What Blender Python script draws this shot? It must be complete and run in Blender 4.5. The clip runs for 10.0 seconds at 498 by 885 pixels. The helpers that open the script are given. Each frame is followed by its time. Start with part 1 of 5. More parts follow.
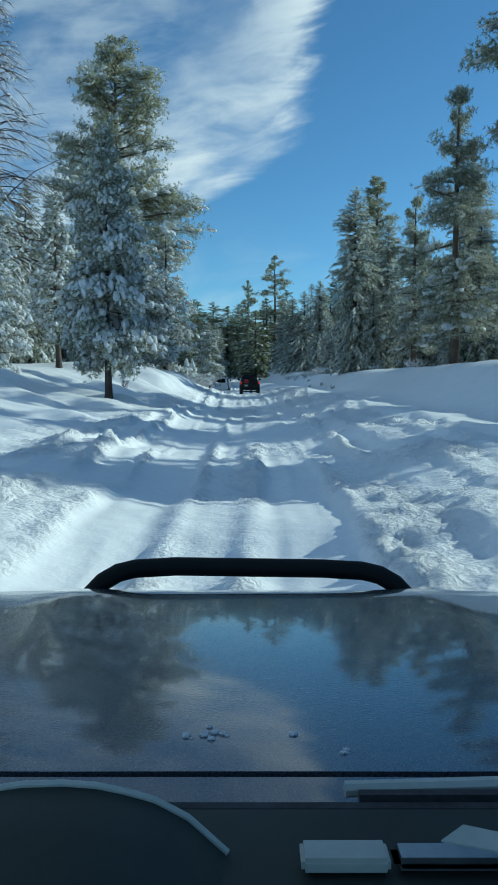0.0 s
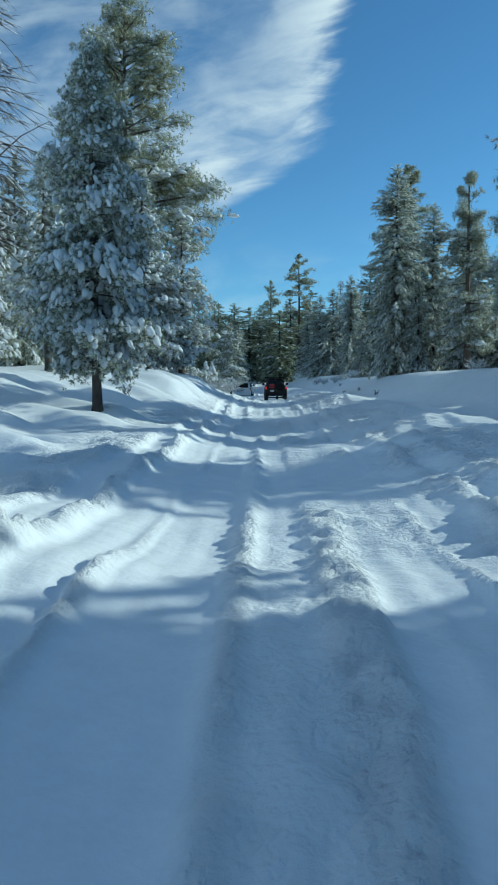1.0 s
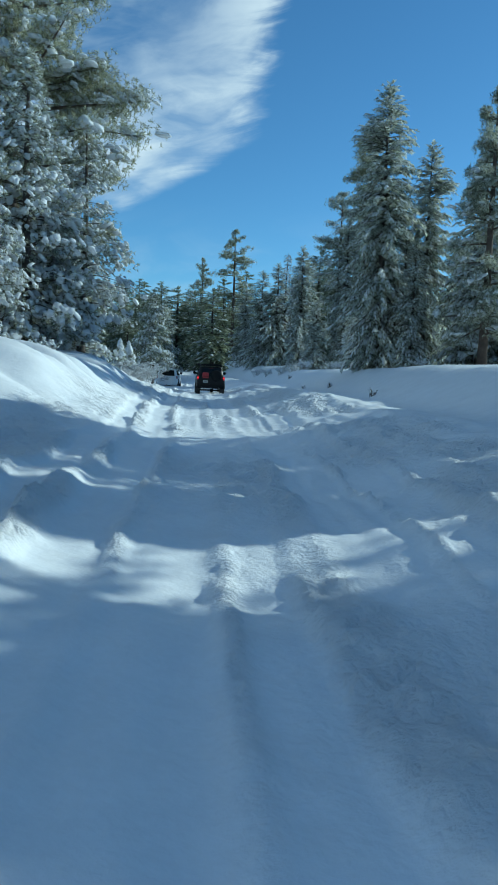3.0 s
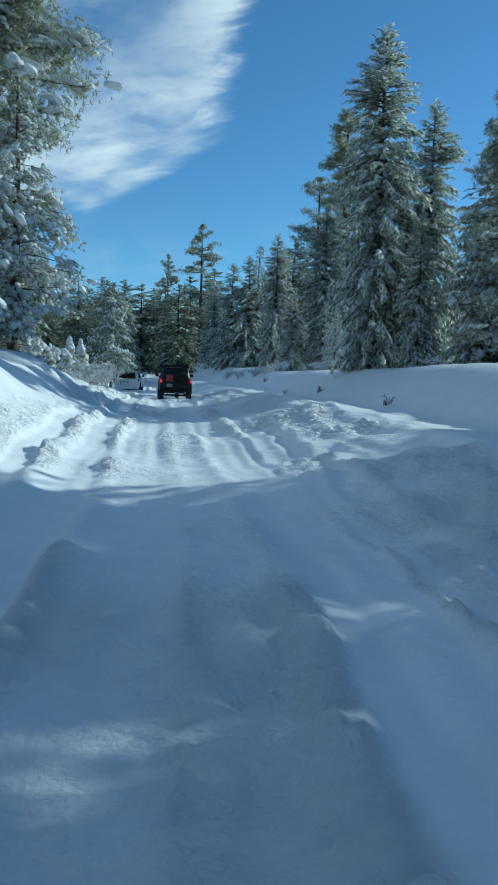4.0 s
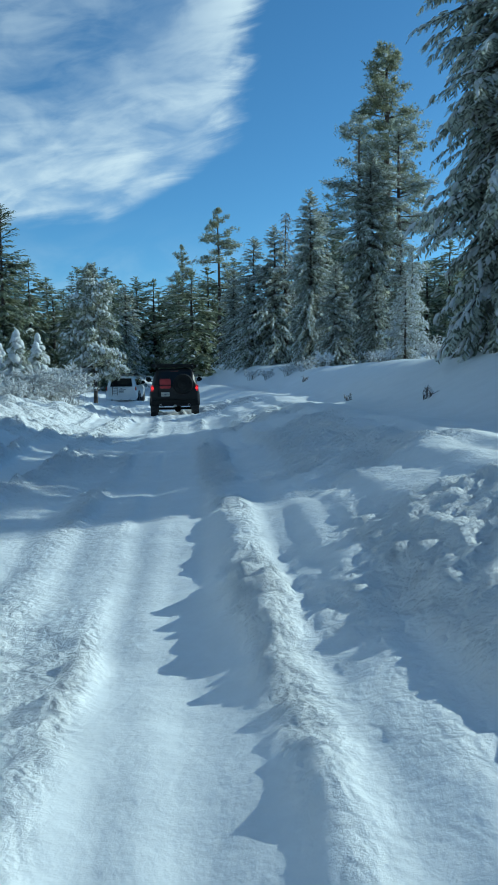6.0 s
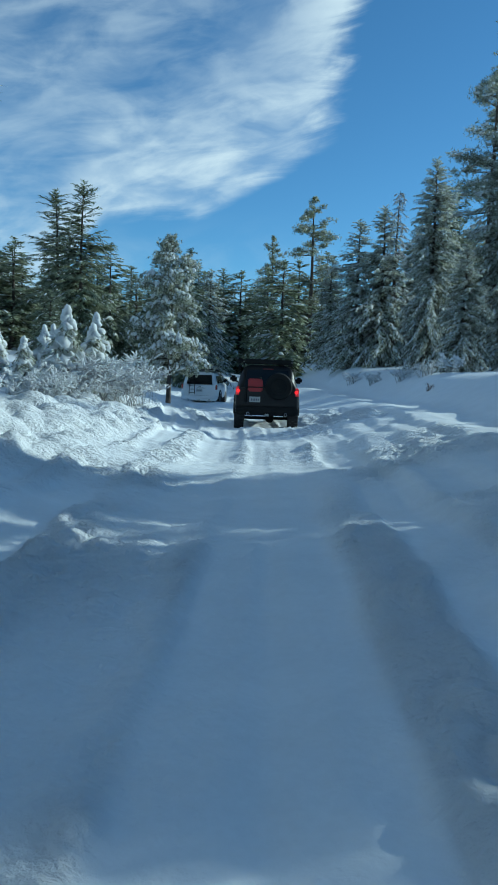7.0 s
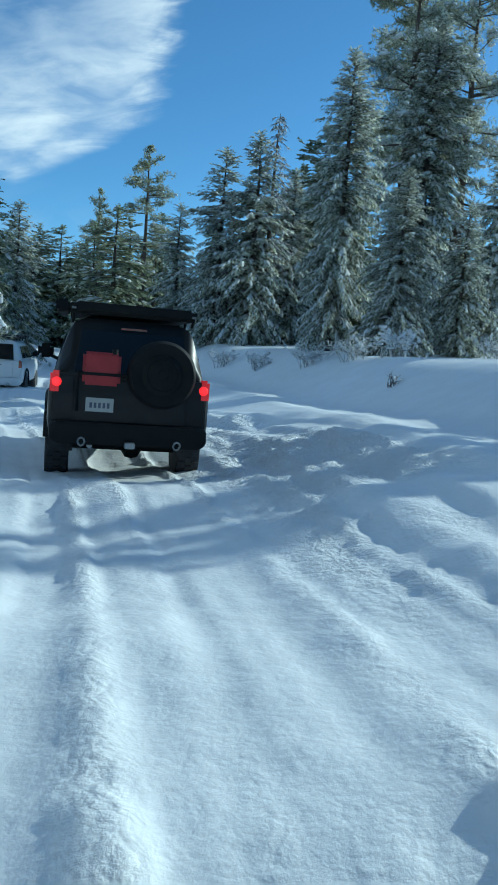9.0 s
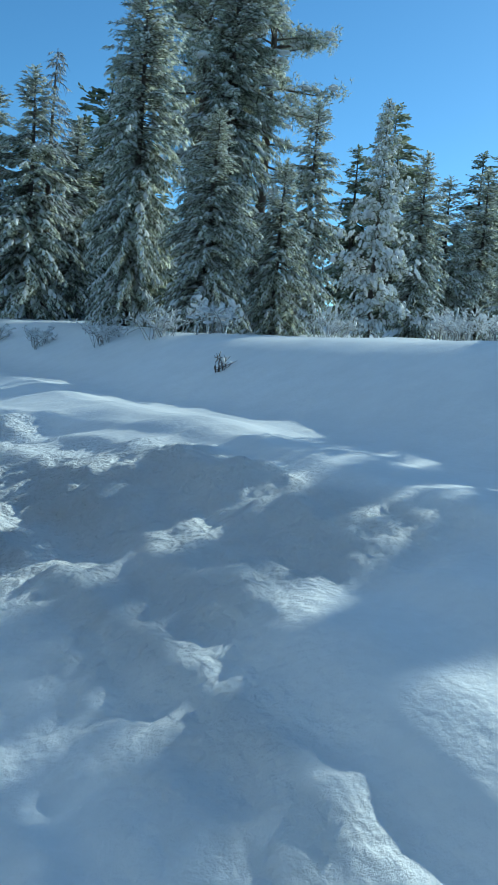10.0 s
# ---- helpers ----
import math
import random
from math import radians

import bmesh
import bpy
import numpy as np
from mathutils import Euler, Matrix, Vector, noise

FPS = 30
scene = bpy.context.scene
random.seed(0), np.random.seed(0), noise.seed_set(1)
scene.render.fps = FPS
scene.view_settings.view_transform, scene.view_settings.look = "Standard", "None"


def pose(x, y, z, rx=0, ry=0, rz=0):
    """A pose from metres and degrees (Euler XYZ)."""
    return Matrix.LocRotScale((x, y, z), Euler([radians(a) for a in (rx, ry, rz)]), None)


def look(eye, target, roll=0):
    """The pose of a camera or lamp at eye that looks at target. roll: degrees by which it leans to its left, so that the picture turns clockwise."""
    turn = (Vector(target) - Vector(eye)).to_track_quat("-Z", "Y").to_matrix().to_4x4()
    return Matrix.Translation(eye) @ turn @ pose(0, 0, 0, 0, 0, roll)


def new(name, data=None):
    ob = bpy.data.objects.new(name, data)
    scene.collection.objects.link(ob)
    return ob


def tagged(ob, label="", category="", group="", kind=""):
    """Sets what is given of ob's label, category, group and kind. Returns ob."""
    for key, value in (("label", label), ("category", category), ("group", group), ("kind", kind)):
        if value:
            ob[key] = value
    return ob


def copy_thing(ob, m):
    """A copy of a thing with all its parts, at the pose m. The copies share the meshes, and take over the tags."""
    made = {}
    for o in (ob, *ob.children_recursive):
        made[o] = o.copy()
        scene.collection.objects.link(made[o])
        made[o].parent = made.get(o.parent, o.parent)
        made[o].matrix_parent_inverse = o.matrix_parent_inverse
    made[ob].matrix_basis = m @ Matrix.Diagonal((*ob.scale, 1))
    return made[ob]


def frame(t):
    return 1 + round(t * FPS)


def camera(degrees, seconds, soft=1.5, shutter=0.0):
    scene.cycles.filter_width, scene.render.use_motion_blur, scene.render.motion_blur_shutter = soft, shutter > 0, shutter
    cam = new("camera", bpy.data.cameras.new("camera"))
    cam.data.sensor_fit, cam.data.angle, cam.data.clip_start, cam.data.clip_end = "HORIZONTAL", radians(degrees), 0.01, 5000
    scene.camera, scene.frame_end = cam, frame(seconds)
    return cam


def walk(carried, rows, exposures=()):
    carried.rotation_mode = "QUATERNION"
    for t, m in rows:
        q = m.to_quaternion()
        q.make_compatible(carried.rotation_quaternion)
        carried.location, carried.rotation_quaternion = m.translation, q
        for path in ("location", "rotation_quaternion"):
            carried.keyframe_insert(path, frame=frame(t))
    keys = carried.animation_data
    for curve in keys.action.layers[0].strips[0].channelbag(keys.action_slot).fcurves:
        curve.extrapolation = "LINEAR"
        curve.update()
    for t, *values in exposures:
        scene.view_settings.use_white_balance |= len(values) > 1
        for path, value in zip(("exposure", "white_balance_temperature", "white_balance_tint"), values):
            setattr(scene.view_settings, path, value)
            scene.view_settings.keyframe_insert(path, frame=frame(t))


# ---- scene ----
cam = camera(35.8, 10.0, soft=1.7)
METRES, EYE, TILT, LEAN, TURN = 70.0, 1.55, -4.65, 0.0, 0.0
ROWS = [
    (0.0, 0.0, 0.0, 0.0, 0.0, 0.0, -0.0),
    (0.5, -0.0025, 0.0543, 0.0045, 0.97, 0.23, 0.25),
    (1.0, -0.0061, 0.1051, 0.0089, 1.57, 0.33, 0.12),
    (1.5, -0.0086, 0.1582, 0.0136, 1.6, 0.29, -0.39),
    (2.0, -0.0126, 0.2143, 0.0174, 0.87, 0.01, -0.95),
    (2.5, -0.016, 0.2685, 0.0221, -1.57, -0.32, -1.8),
    (3.0, -0.0135, 0.3214, 0.0263, -4.13, -0.37, -2.0),
    (4.5, -0.0062, 0.4693, 0.0384, -7.14, -0.03, -1.2),
    (5.0, -0.0006, 0.521, 0.0432, -7.94, -0.03, -0.71),
    (5.5, 0.0064, 0.5754, 0.046, -7.69, -0.12, 0.58),
    (6.0, 0.0101, 0.6311, 0.0515, -4.28, -0.09, 1.19),
    (7.5, -0.0029, 0.793, 0.0656, 2.39, -0.3, -3.08),
    (8.0, -0.0061, 0.8453, 0.0695, -0.13, -0.93, -3.44),
    (8.5, -0.0063, 0.8946, 0.0732, -5.15, -1.21, -3.44),
    (9.0, -0.0057, 0.9331, 0.0763, -11.93, -1.07, -3.49),
    (9.5, -0.0014, 0.9664, 0.0787, -19.83, -1.12, -3.45),
    (10.0, 0.0065, 0.9928, 0.081, -27.82, -1.8, -2.55),
]
EXPOSURE, KELVIN, TINT = 0.0, 5400, -13
walk(cam, [(t, pose(0, 0, EYE, TILT, LEAN, TURN) @ pose(METRES * x, METRES * y, METRES * z, 90 + pitch, roll, yaw)) for t, x, y, z, yaw, pitch, roll in ROWS],
     exposures=[(0.0, EXPOSURE, KELVIN + 280, TINT), (1.0, EXPOSURE, KELVIN + 170, TINT), (2.0, EXPOSURE, KELVIN, TINT), (8.0, EXPOSURE, KELVIN, TINT), (9.2, EXPOSURE + 0.22, KELVIN, TINT), (10.0, EXPOSURE + 0.28, KELVIN + 150, TINT)])

# ---- world and sun ----
SUN_AZ, SUN_EL = 72.0, 23.0   # degrees clockwise from +y, and above the horizon


def nd(tree, kind, **inputs):
    n = tree.nodes.new(kind)
    for k, v in inputs.items():
        n.inputs[k.replace("_", " ")].default_value = v
    return n


def math_node(tree, op, a, b=None, c=None, clamp=False):
    n = tree.nodes.new("ShaderNodeMath")
    n.operation, n.use_clamp = op, clamp
    for i, v in enumerate((a, b, c)):
        if v is None:
            continue
        if isinstance(v, (int, float)):
            n.inputs[i].default_value = v
        else:
            tree.links.new(v, n.inputs[i])
    return n.outputs[0]


def smooth(tree, v, lo, hi):
    n = tree.nodes.new("ShaderNodeMapRange")
    n.interpolation_type = "SMOOTHSTEP"
    n.inputs["From Min"].default_value, n.inputs["From Max"].default_value = lo, hi
    tree.links.new(v, n.inputs["Value"])
    return n.outputs[0]


world = bpy.data.worlds.new("winter_sky")
scene.world = world
world.use_nodes = True
wt = world.node_tree
wt.nodes.clear()
sky = wt.nodes.new("ShaderNodeTexSky")
sky.sky_type, sky.sun_disc = "NISHITA", False
sky.sun_elevation, sky.sun_rotation = radians(SUN_EL), radians(SUN_AZ)
sky.altitude, sky.air_density, sky.dust_density, sky.ozone_density = 1900, 1.0, 0.8, 2.7
tc = wt.nodes.new("ShaderNodeTexCoord")
sep = wt.nodes.new("ShaderNodeSeparateXYZ")
wt.links.new(tc.outputs["Generated"], sep.inputs[0])
az = math_node(wt, "MULTIPLY", math_node(wt, "ARCTAN2", sep.outputs[0], sep.outputs[1]), 57.2958)
el = math_node(wt, "MULTIPLY", math_node(wt, "ARCSINE", sep.outputs[2]), 57.2958)
# high cirrus: streaks on a flat layer, thick to one side of a slanting edge
flat = wt.nodes.new("ShaderNodeCombineXYZ")
lift = math_node(wt, "MAXIMUM", sep.outputs[2], 0.03)
wt.links.new(math_node(wt, "DIVIDE", sep.outputs[0], lift), flat.inputs[0])
wt.links.new(math_node(wt, "DIVIDE", sep.outputs[1], lift), flat.inputs[1])
polar = wt.nodes.new("ShaderNodeCombineXYZ")
wt.links.new(math_node(wt, "MULTIPLY", az, 0.10), polar.inputs[0])
wt.links.new(math_node(wt, "MULTIPLY", math_node(wt, "MULTIPLY_ADD", az, -0.16, el), 0.22), polar.inputs[1])
n1 = nd(wt, "ShaderNodeTexNoise", Scale=1.5, Detail=7.0, Roughness=0.55, Distortion=0.45)
wt.links.new(polar.outputs[0], n1.inputs["Vector"])
n2 = nd(wt, "ShaderNodeTexNoise", Scale=1.3, Detail=5.0, Roughness=0.55)
wt.links.new(flat.outputs[0], n2.inputs["Vector"])
comb = wt.nodes.new("ShaderNodeCombineXYZ")
wt.links.new(math_node(wt, "MULTIPLY_ADD", el, 0.05, math_node(wt, "MULTIPLY", az, 0.16)), comb.inputs[0])
wt.links.new(math_node(wt, "MULTIPLY_ADD", az, -0.12, math_node(wt, "MULTIPLY", el, 0.62)), comb.inputs[1])
n3 = nd(wt, "ShaderNodeTexNoise", Scale=0.95, Detail=5.0, Roughness=0.55, Distortion=0.8)
wt.links.new(comb.outputs[0], n3.inputs["Vector"])
wisp = smooth(wt, n3.outputs[0], 0.30, 0.70)
wob = math_node(wt, "ADD", math_node(wt, "MULTIPLY", math_node(wt, "SUBTRACT", n1.outputs[0], 0.5), 2.6), math_node(wt, "MULTIPLY", math_node(wt, "SUBTRACT", n3.outputs[0], 0.5), 4.2))
# right-hand edge: leans out with height; lower edge: sinks away to the left
edge_r = math_node(wt, "SUBTRACT", math_node(wt, "MULTIPLY_ADD", el, 0.227, -0.5), az)
m_r = smooth(wt, math_node(wt, "ADD", edge_r, wob), -0.9, 1.8)
floor_ = math_node(wt, "MAXIMUM", math_node(wt, "MULTIPLY_ADD", az, 0.536, 14.6), math_node(wt, "MULTIPLY_ADD", az, 0.10, 12.1))
low = math_node(wt, "SUBTRACT", el, math_node(wt, "MULTIPLY_ADD", smooth(wt, az, -12.0, -18.0), -7.0, floor_))
m_l = smooth(wt, math_node(wt, "ADD", low, math_node(wt, "MULTIPLY", wob, 0.35)), -0.5, 0.9)
streak = smooth(wt, n1.outputs[0], 0.36, 0.68)
body = smooth(wt, math_node(wt, "ADD", math_node(wt, "MULTIPLY", n1.outputs[0], 0.9), math_node(wt, "MULTIPLY", n2.outputs[0], 0.5)), 0.55, 0.9)
rim = smooth(wt, math_node(wt, "ADD", edge_r, math_node(wt, "MULTIPLY", wob, 1.5)), 8.0, 1.0)
base = smooth(wt, low, 9.0, 2.0)
dense = math_node(wt, "ADD", math_node(wt, "MULTIPLY_ADD", body, 0.30, math_node(wt, "MULTIPLY_ADD", wisp, 0.13, 0.02)), math_node(wt, "MULTIPLY", math_node(wt, "MAXIMUM", rim, base), math_node(wt, "ADD", math_node(wt, "MULTIPLY_ADD", streak, 0.20, 0.16), math_node(wt, "MULTIPLY", wisp, 0.24))), clamp=True)
veil = math_node(wt, "MULTIPLY", math_node(wt, "MULTIPLY", m_r, m_l), dense)
haze = math_node(wt, "MULTIPLY", smooth(wt, el, 12.5, 3.0), math_node(wt, "MULTIPLY", smooth(wt, n1.outputs[0], 0.42, 0.72), 0.34))
cover = math_node(wt, "ADD", veil, haze, clamp=True)
mix = wt.nodes.new("ShaderNodeMix")
mix.data_type = "RGBA"
wt.links.new(cover, mix.inputs[0])
tint = wt.nodes.new("ShaderNodeMix")
tint.data_type, tint.blend_type = "RGBA", "MULTIPLY"
tint.inputs[0].default_value = 1.0
tint.inputs[7].default_value = (0.79, 0.98, 1.10, 1)
wt.links.new(sky.outputs[0], tint.inputs[6])
wt.links.new(tint.outputs[2], mix.inputs[6])
mix.inputs[7].default_value = (7.0, 7.0, 7.4, 1)
bg = wt.nodes.new("ShaderNodeBackground")
bg.inputs["Strength"].default_value = 0.112
wt.links.new(mix.outputs[2], bg.inputs[0])
wo = wt.nodes.new("ShaderNodeOutputWorld")
wt.links.new(bg.outputs[0], wo.inputs[0])

sun = new("sun", bpy.data.lights.new("sun", "SUN"))
sun.data.energy, sun.data.angle, sun.data.color = 3.5, radians(0.53), (1.0, 0.945, 0.85)
a, e = radians(SUN_AZ), radians(SUN_EL)
sun.matrix_world = look((0, 0, 60), (-math.sin(a) * math.cos(e), -math.cos(a) * math.cos(e), 60 - math.sin(e)))


# ---- materials ----
def material(name, base, rough=0.6, metal=0.0, spread=0.25, scale=6.0, fine=60.0, bump=0.2, dist=0.01, second=None, island=0.0, coat=0.0, spec=0.5, through_light=0.0):
    """Principled surface, coloured by noise at two scales, with relief."""
    m = bpy.data.materials.new(name)
    m.use_nodes = True
    t = m.node_tree
    p = t.nodes["Principled BSDF"]
    co = t.nodes.new("ShaderNodeTexCoord")
    big = nd(t, "ShaderNodeTexNoise", Scale=scale, Detail=5.0, Roughness=0.6)
    small = nd(t, "ShaderNodeTexNoise", Scale=fine, Detail=3.0, Roughness=0.6)
    for n in (big, small):
        t.links.new(co.outputs["Object"], n.inputs["Vector"])
    v = math_node(t, "ADD", math_node(t, "MULTIPLY", big.outputs[0], 0.65), math_node(t, "MULTIPLY", small.outputs[0], 0.35))
    if island:
        geo = t.nodes.new("ShaderNodeNewGeometry")
        v = math_node(t, "ADD", math_node(t, "MULTIPLY", v, 1 - island), math_node(t, "MULTIPLY", geo.outputs["Random Per Island"], island))
    ramp = t.nodes.new("ShaderNodeMix")
    ramp.data_type = "RGBA"
    t.links.new(smooth(t, v, 0.25, 0.75), ramp.inputs[0])
    lo = [c * (1 - spread) for c in base]
    hi = second or [min(1, c * (1 + spread)) for c in base]
    ramp.inputs[6].default_value, ramp.inputs[7].default_value = (*lo, 1), (*hi, 1)
    t.links.new(ramp.outputs[2], p.inputs["Base Color"])
    p.inputs["Metallic"].default_value = metal
    p.inputs["Specular IOR Level"].default_value = spec
    rn = math_node(t, "MULTIPLY_ADD", small.outputs[0], 0.2, rough - 0.1, clamp=True)
    t.links.new(rn, p.inputs["Roughness"])
    p.inputs["Coat Weight"].default_value = coat
    p.inputs["Coat Roughness"].default_value = 0.03
    if bump:
        b = nd(t, "ShaderNodeBump", Strength=bump, Distance=dist)
        t.links.new(v, b.inputs["Height"])
        t.links.new(b.outputs[0], p.inputs["Normal"])
    if through_light:   # thin needles and loose snow pass some of the light
        tr = t.nodes.new("ShaderNodeBsdfTranslucent")
        t.links.new(ramp.outputs[2], tr.inputs["Color"])
        mix = t.nodes.new("ShaderNodeMixShader")
        mix.inputs[0].default_value = through_light
        t.links.new(p.outputs[0], mix.inputs[1])
        t.links.new(tr.outputs[0], mix.inputs[2])
        t.links.new(mix.outputs[0], t.nodes["Material Output"].inputs["Surface"])
    return m


def snow_material(name, scale, fine, dist, clods=False, through_light=0.0):
    m = material(name, (0.86, 0.88, 0.90), 0.55, spread=0.05, scale=scale, fine=fine, bump=0.4, dist=dist, second=(0.90, 0.92, 0.94), spec=0.3, through_light=through_light)
    if clods:   # crumbs where the surface is broken up
        t = m.node_tree
        co = t.nodes.new("ShaderNodeTexCoord")
        layer = t.nodes.new("ShaderNodeAttribute")
        layer.attribute_name = "broken"
        warp = nd(t, "ShaderNodeTexNoise", Scale=5.0, Detail=2.0)
        t.links.new(co.outputs["Object"], warp.inputs["Vector"])
        add = t.nodes.new("ShaderNodeVectorMath")
        add.operation = "MULTIPLY_ADD"
        add.inputs[1].default_value = (0.12, 0.12, 0.12)
        t.links.new(warp.outputs["Color"], add.inputs[0])
        t.links.new(co.outputs["Object"], add.inputs[2])
        heights = []
        for sc, w in ((6.5, 0.7), (13.0, 0.6), (24.0, 0.4)):
            cell = nd(t, "ShaderNodeTexVoronoi", Scale=sc)
            cell.feature = "SMOOTH_F1"
            cell.inputs["Smoothness"].default_value = 0.35
            t.links.new(add.outputs[0], cell.inputs["Vector"])
            heights.append(math_node(t, "MULTIPLY", math_node(t, "SUBTRACT", 0.8, cell.outputs["Distance"]), w))
        rough = nd(t, "ShaderNodeTexNoise", Scale=14.0, Detail=6.0, Roughness=0.75)
        t.links.new(co.outputs["Object"], rough.inputs["Vector"])
        h = math_node(t, "ADD", math_node(t, "ADD", heights[0], math_node(t, "ADD", heights[1], heights[2])), rough.outputs[0])
        old = [n for n in t.nodes if n.type == "BUMP"][0]
        bp = nd(t, "ShaderNodeBump", Distance=0.042)
        t.links.new(h, bp.inputs["Height"])
        t.links.new(layer.outputs["Fac"], bp.inputs["Strength"])
        t.links.new(old.outputs[0], bp.inputs["Normal"])
        t.links.new(bp.outputs[0], t.nodes["Principled BSDF"].inputs["Normal"])
    return m


SNOW = snow_material("packed_snow", 2.2, 17.0, 0.03, True)
CLUMP = snow_material("clinging_snow", 3.0, 22.0, 0.03, False, 0.36)
FARFIR = material("far_fir_needles", (0.155, 0.185, 0.100), 0.6, spread=0.35, scale=0.8, fine=9, bump=0, second=(0.44, 0.48, 0.35), island=0.5, spec=0.3, through_light=0.42)
FIR = material("frosted_fir_needles", (0.255, 0.275, 0.195), 0.65, spread=0.3, scale=1.2, fine=9, bump=0, second=(0.74, 0.77, 0.68), island=0.75, spec=0.3, through_light=0.58)
RIME = material("rimed_pine_needles", (0.19, 0.215, 0.15), 0.65, spread=0.3, scale=1.2, fine=9, bump=0, second=(0.66, 0.68, 0.56), island=0.75, spec=0.3, through_light=0.48)
PINE = material("pine_needles", (0.165, 0.180, 0.085), 0.5, spread=0.35, scale=0.6, fine=9, bump=0, second=(0.60, 0.60, 0.42), island=0.5, spec=0.3, through_light=0.48)
BARK = material("fir_bark", (0.060, 0.048, 0.040), 0.85, spread=0.5, scale=3, fine=30, bump=0.9, dist=0.03, second=(0.11, 0.09, 0.075))
PINEBARK = material("pine_bark", (0.075, 0.055, 0.042), 0.85, spread=0.5, scale=2.5, fine=24, bump=0.9, dist=0.04, second=(0.14, 0.10, 0.075))
FROSTWOOD = material("frosted_twigs", (0.42, 0.41, 0.39), 0.8, spread=0.4, scale=3, fine=20, bump=0.3, second=(0.82, 0.83, 0.83), island=0.6)
DEADWOOD = material("dead_twigs", (0.075, 0.055, 0.048), 0.85, spread=0.4, scale=4, fine=30, bump=0.4, second=(0.14, 0.11, 0.095))


# ---- mesh tools ----
def mesh_of(name, verts, tris, mat, flat=False):
    me = bpy.data.meshes.new(name)
    v, f = np.asarray(verts, np.float32), np.asarray(tris, np.int32)
    me.vertices.add(len(v))
    me.vertices.foreach_set("co", v.ravel())
    me.loops.add(f.size)
    me.loops.foreach_set("vertex_index", f.ravel())
    me.polygons.add(len(f))
    me.polygons.foreach_set("loop_start", np.arange(0, f.size, f.shape[1], dtype=np.int32))
    me.update(calc_edges=True)
    me.polygons.foreach_set("use_smooth", np.full(len(f), not flat))
    me.materials.append(mat)
    me.validate()
    return me


def part(name, bm, mat, parent, label="", bevel=0.0, flat=False):
    """Links a bmesh as one mesh object under a thing or a part."""
    if bevel:
        bmesh.ops.bevel(bm, geom=[e for e in bm.edges if e.calc_face_angle(0) > 0.5], offset=bevel, segments=2, affect="EDGES", clamp_overlap=True)
    me = bpy.data.meshes.new(name)
    bm.to_mesh(me)
    bm.free()
    me.materials.append(mat)
    if not flat:
        me.polygons.foreach_set("use_smooth", np.ones(len(me.polygons), bool))
        me.set_sharp_from_angle(angle=radians(38))
    ob = new(name, me)
    ob.parent = parent
    if label:
        tagged(ob, label)
    return ob


def thing(name, m, label, category, group="", kind=""):
    ob = new(name)
    ob.matrix_basis = m
    ob.empty_display_size = 0.3
    return tagged(ob, label, category, group, kind)


def np_part(name, verts, tris, mat, parent, label="", kind=""):
    ob = new(name, mesh_of(name, verts, tris, mat))
    ob.parent = parent
    return tagged(ob, label, kind=kind)


def box(sx, sy, sz, m=None):
    bm = bmesh.new()
    bmesh.ops.create_cube(bm, size=1, matrix=(m or Matrix()) @ Matrix.Diagonal((sx, sy, sz, 1)))
    return bm


def tube(points, radius, sides=10, closed_ends=True):
    """A round bar along points; radius is one number or one a point."""
    pts = [Vector(p) for p in points]
    rad = radius if isinstance(radius, (list, tuple)) else [radius] * len(pts)
    bm, rings, up = bmesh.new(), [], Vector((0.13, 0.31, 0.94))
    for i, p in enumerate(pts):
        d = (pts[min(i + 1, len(pts) - 1)] - pts[max(i - 1, 0)]).normalized()
        u = d.cross(up if abs(d.dot(up)) < 0.95 else Vector((1, 0, 0))).normalized()
        w = d.cross(u)
        rings.append([bm.verts.new(p + rad[i] * (math.cos(k * math.tau / sides) * u + math.sin(k * math.tau / sides) * w)) for k in range(sides)])
    for r, s in zip(rings, rings[1:]):
        for k in range(sides):
            bm.faces.new((r[k], r[(k + 1) % sides], s[(k + 1) % sides], s[k]))
    if closed_ends:
        bm.faces.new(rings[0])
        bm.faces.new(rings[-1])
    bmesh.ops.recalc_face_normals(bm, faces=bm.faces)
    return bm


def loft(sections, caps=True):
    """Skin over closed sections, lists of (x, y, z) of one length."""
    bm = bmesh.new()
    rings = [[bm.verts.new(p) for p in s] for s in sections]
    for r, s in zip(rings, rings[1:]):
        for k in range(len(r)):
            bm.faces.new((r[k], r[(k + 1) % len(r)], s[(k + 1) % len(r)], s[k]))
    if caps:
        bm.faces.new(rings[0])
        bm.faces.new(rings[-1])
    bmesh.ops.recalc_face_normals(bm, faces=bm.faces)
    return bm


def lathe(profile, sides=28):
    """Turns (radius, x) round the x axis."""
    secs = [[(x, r * math.cos(k * math.tau / sides), r * math.sin(k * math.tau / sides)) for k in range(sides)] for r, x in profile]
    return loft(secs)


# ---- ground ----
TABLE = np.random.RandomState(5).rand(256, 256)


def vnoise(x, y, s=0):
    xi, yi = np.floor(x).astype(int), np.floor(y).astype(int)
    fx, fy = x - xi, y - yi
    fx, fy = fx * fx * (3 - 2 * fx), fy * fy * (3 - 2 * fy)
    g = lambda i, j: TABLE[(xi + i + 37 * s) % 256, (yi + j + 91 * s) % 256]
    return (g(0, 0) * (1 - fx) + g(1, 0) * fx) * (1 - fy) + (g(0, 1) * (1 - fx) + g(1, 1) * fx) * fy - 0.5


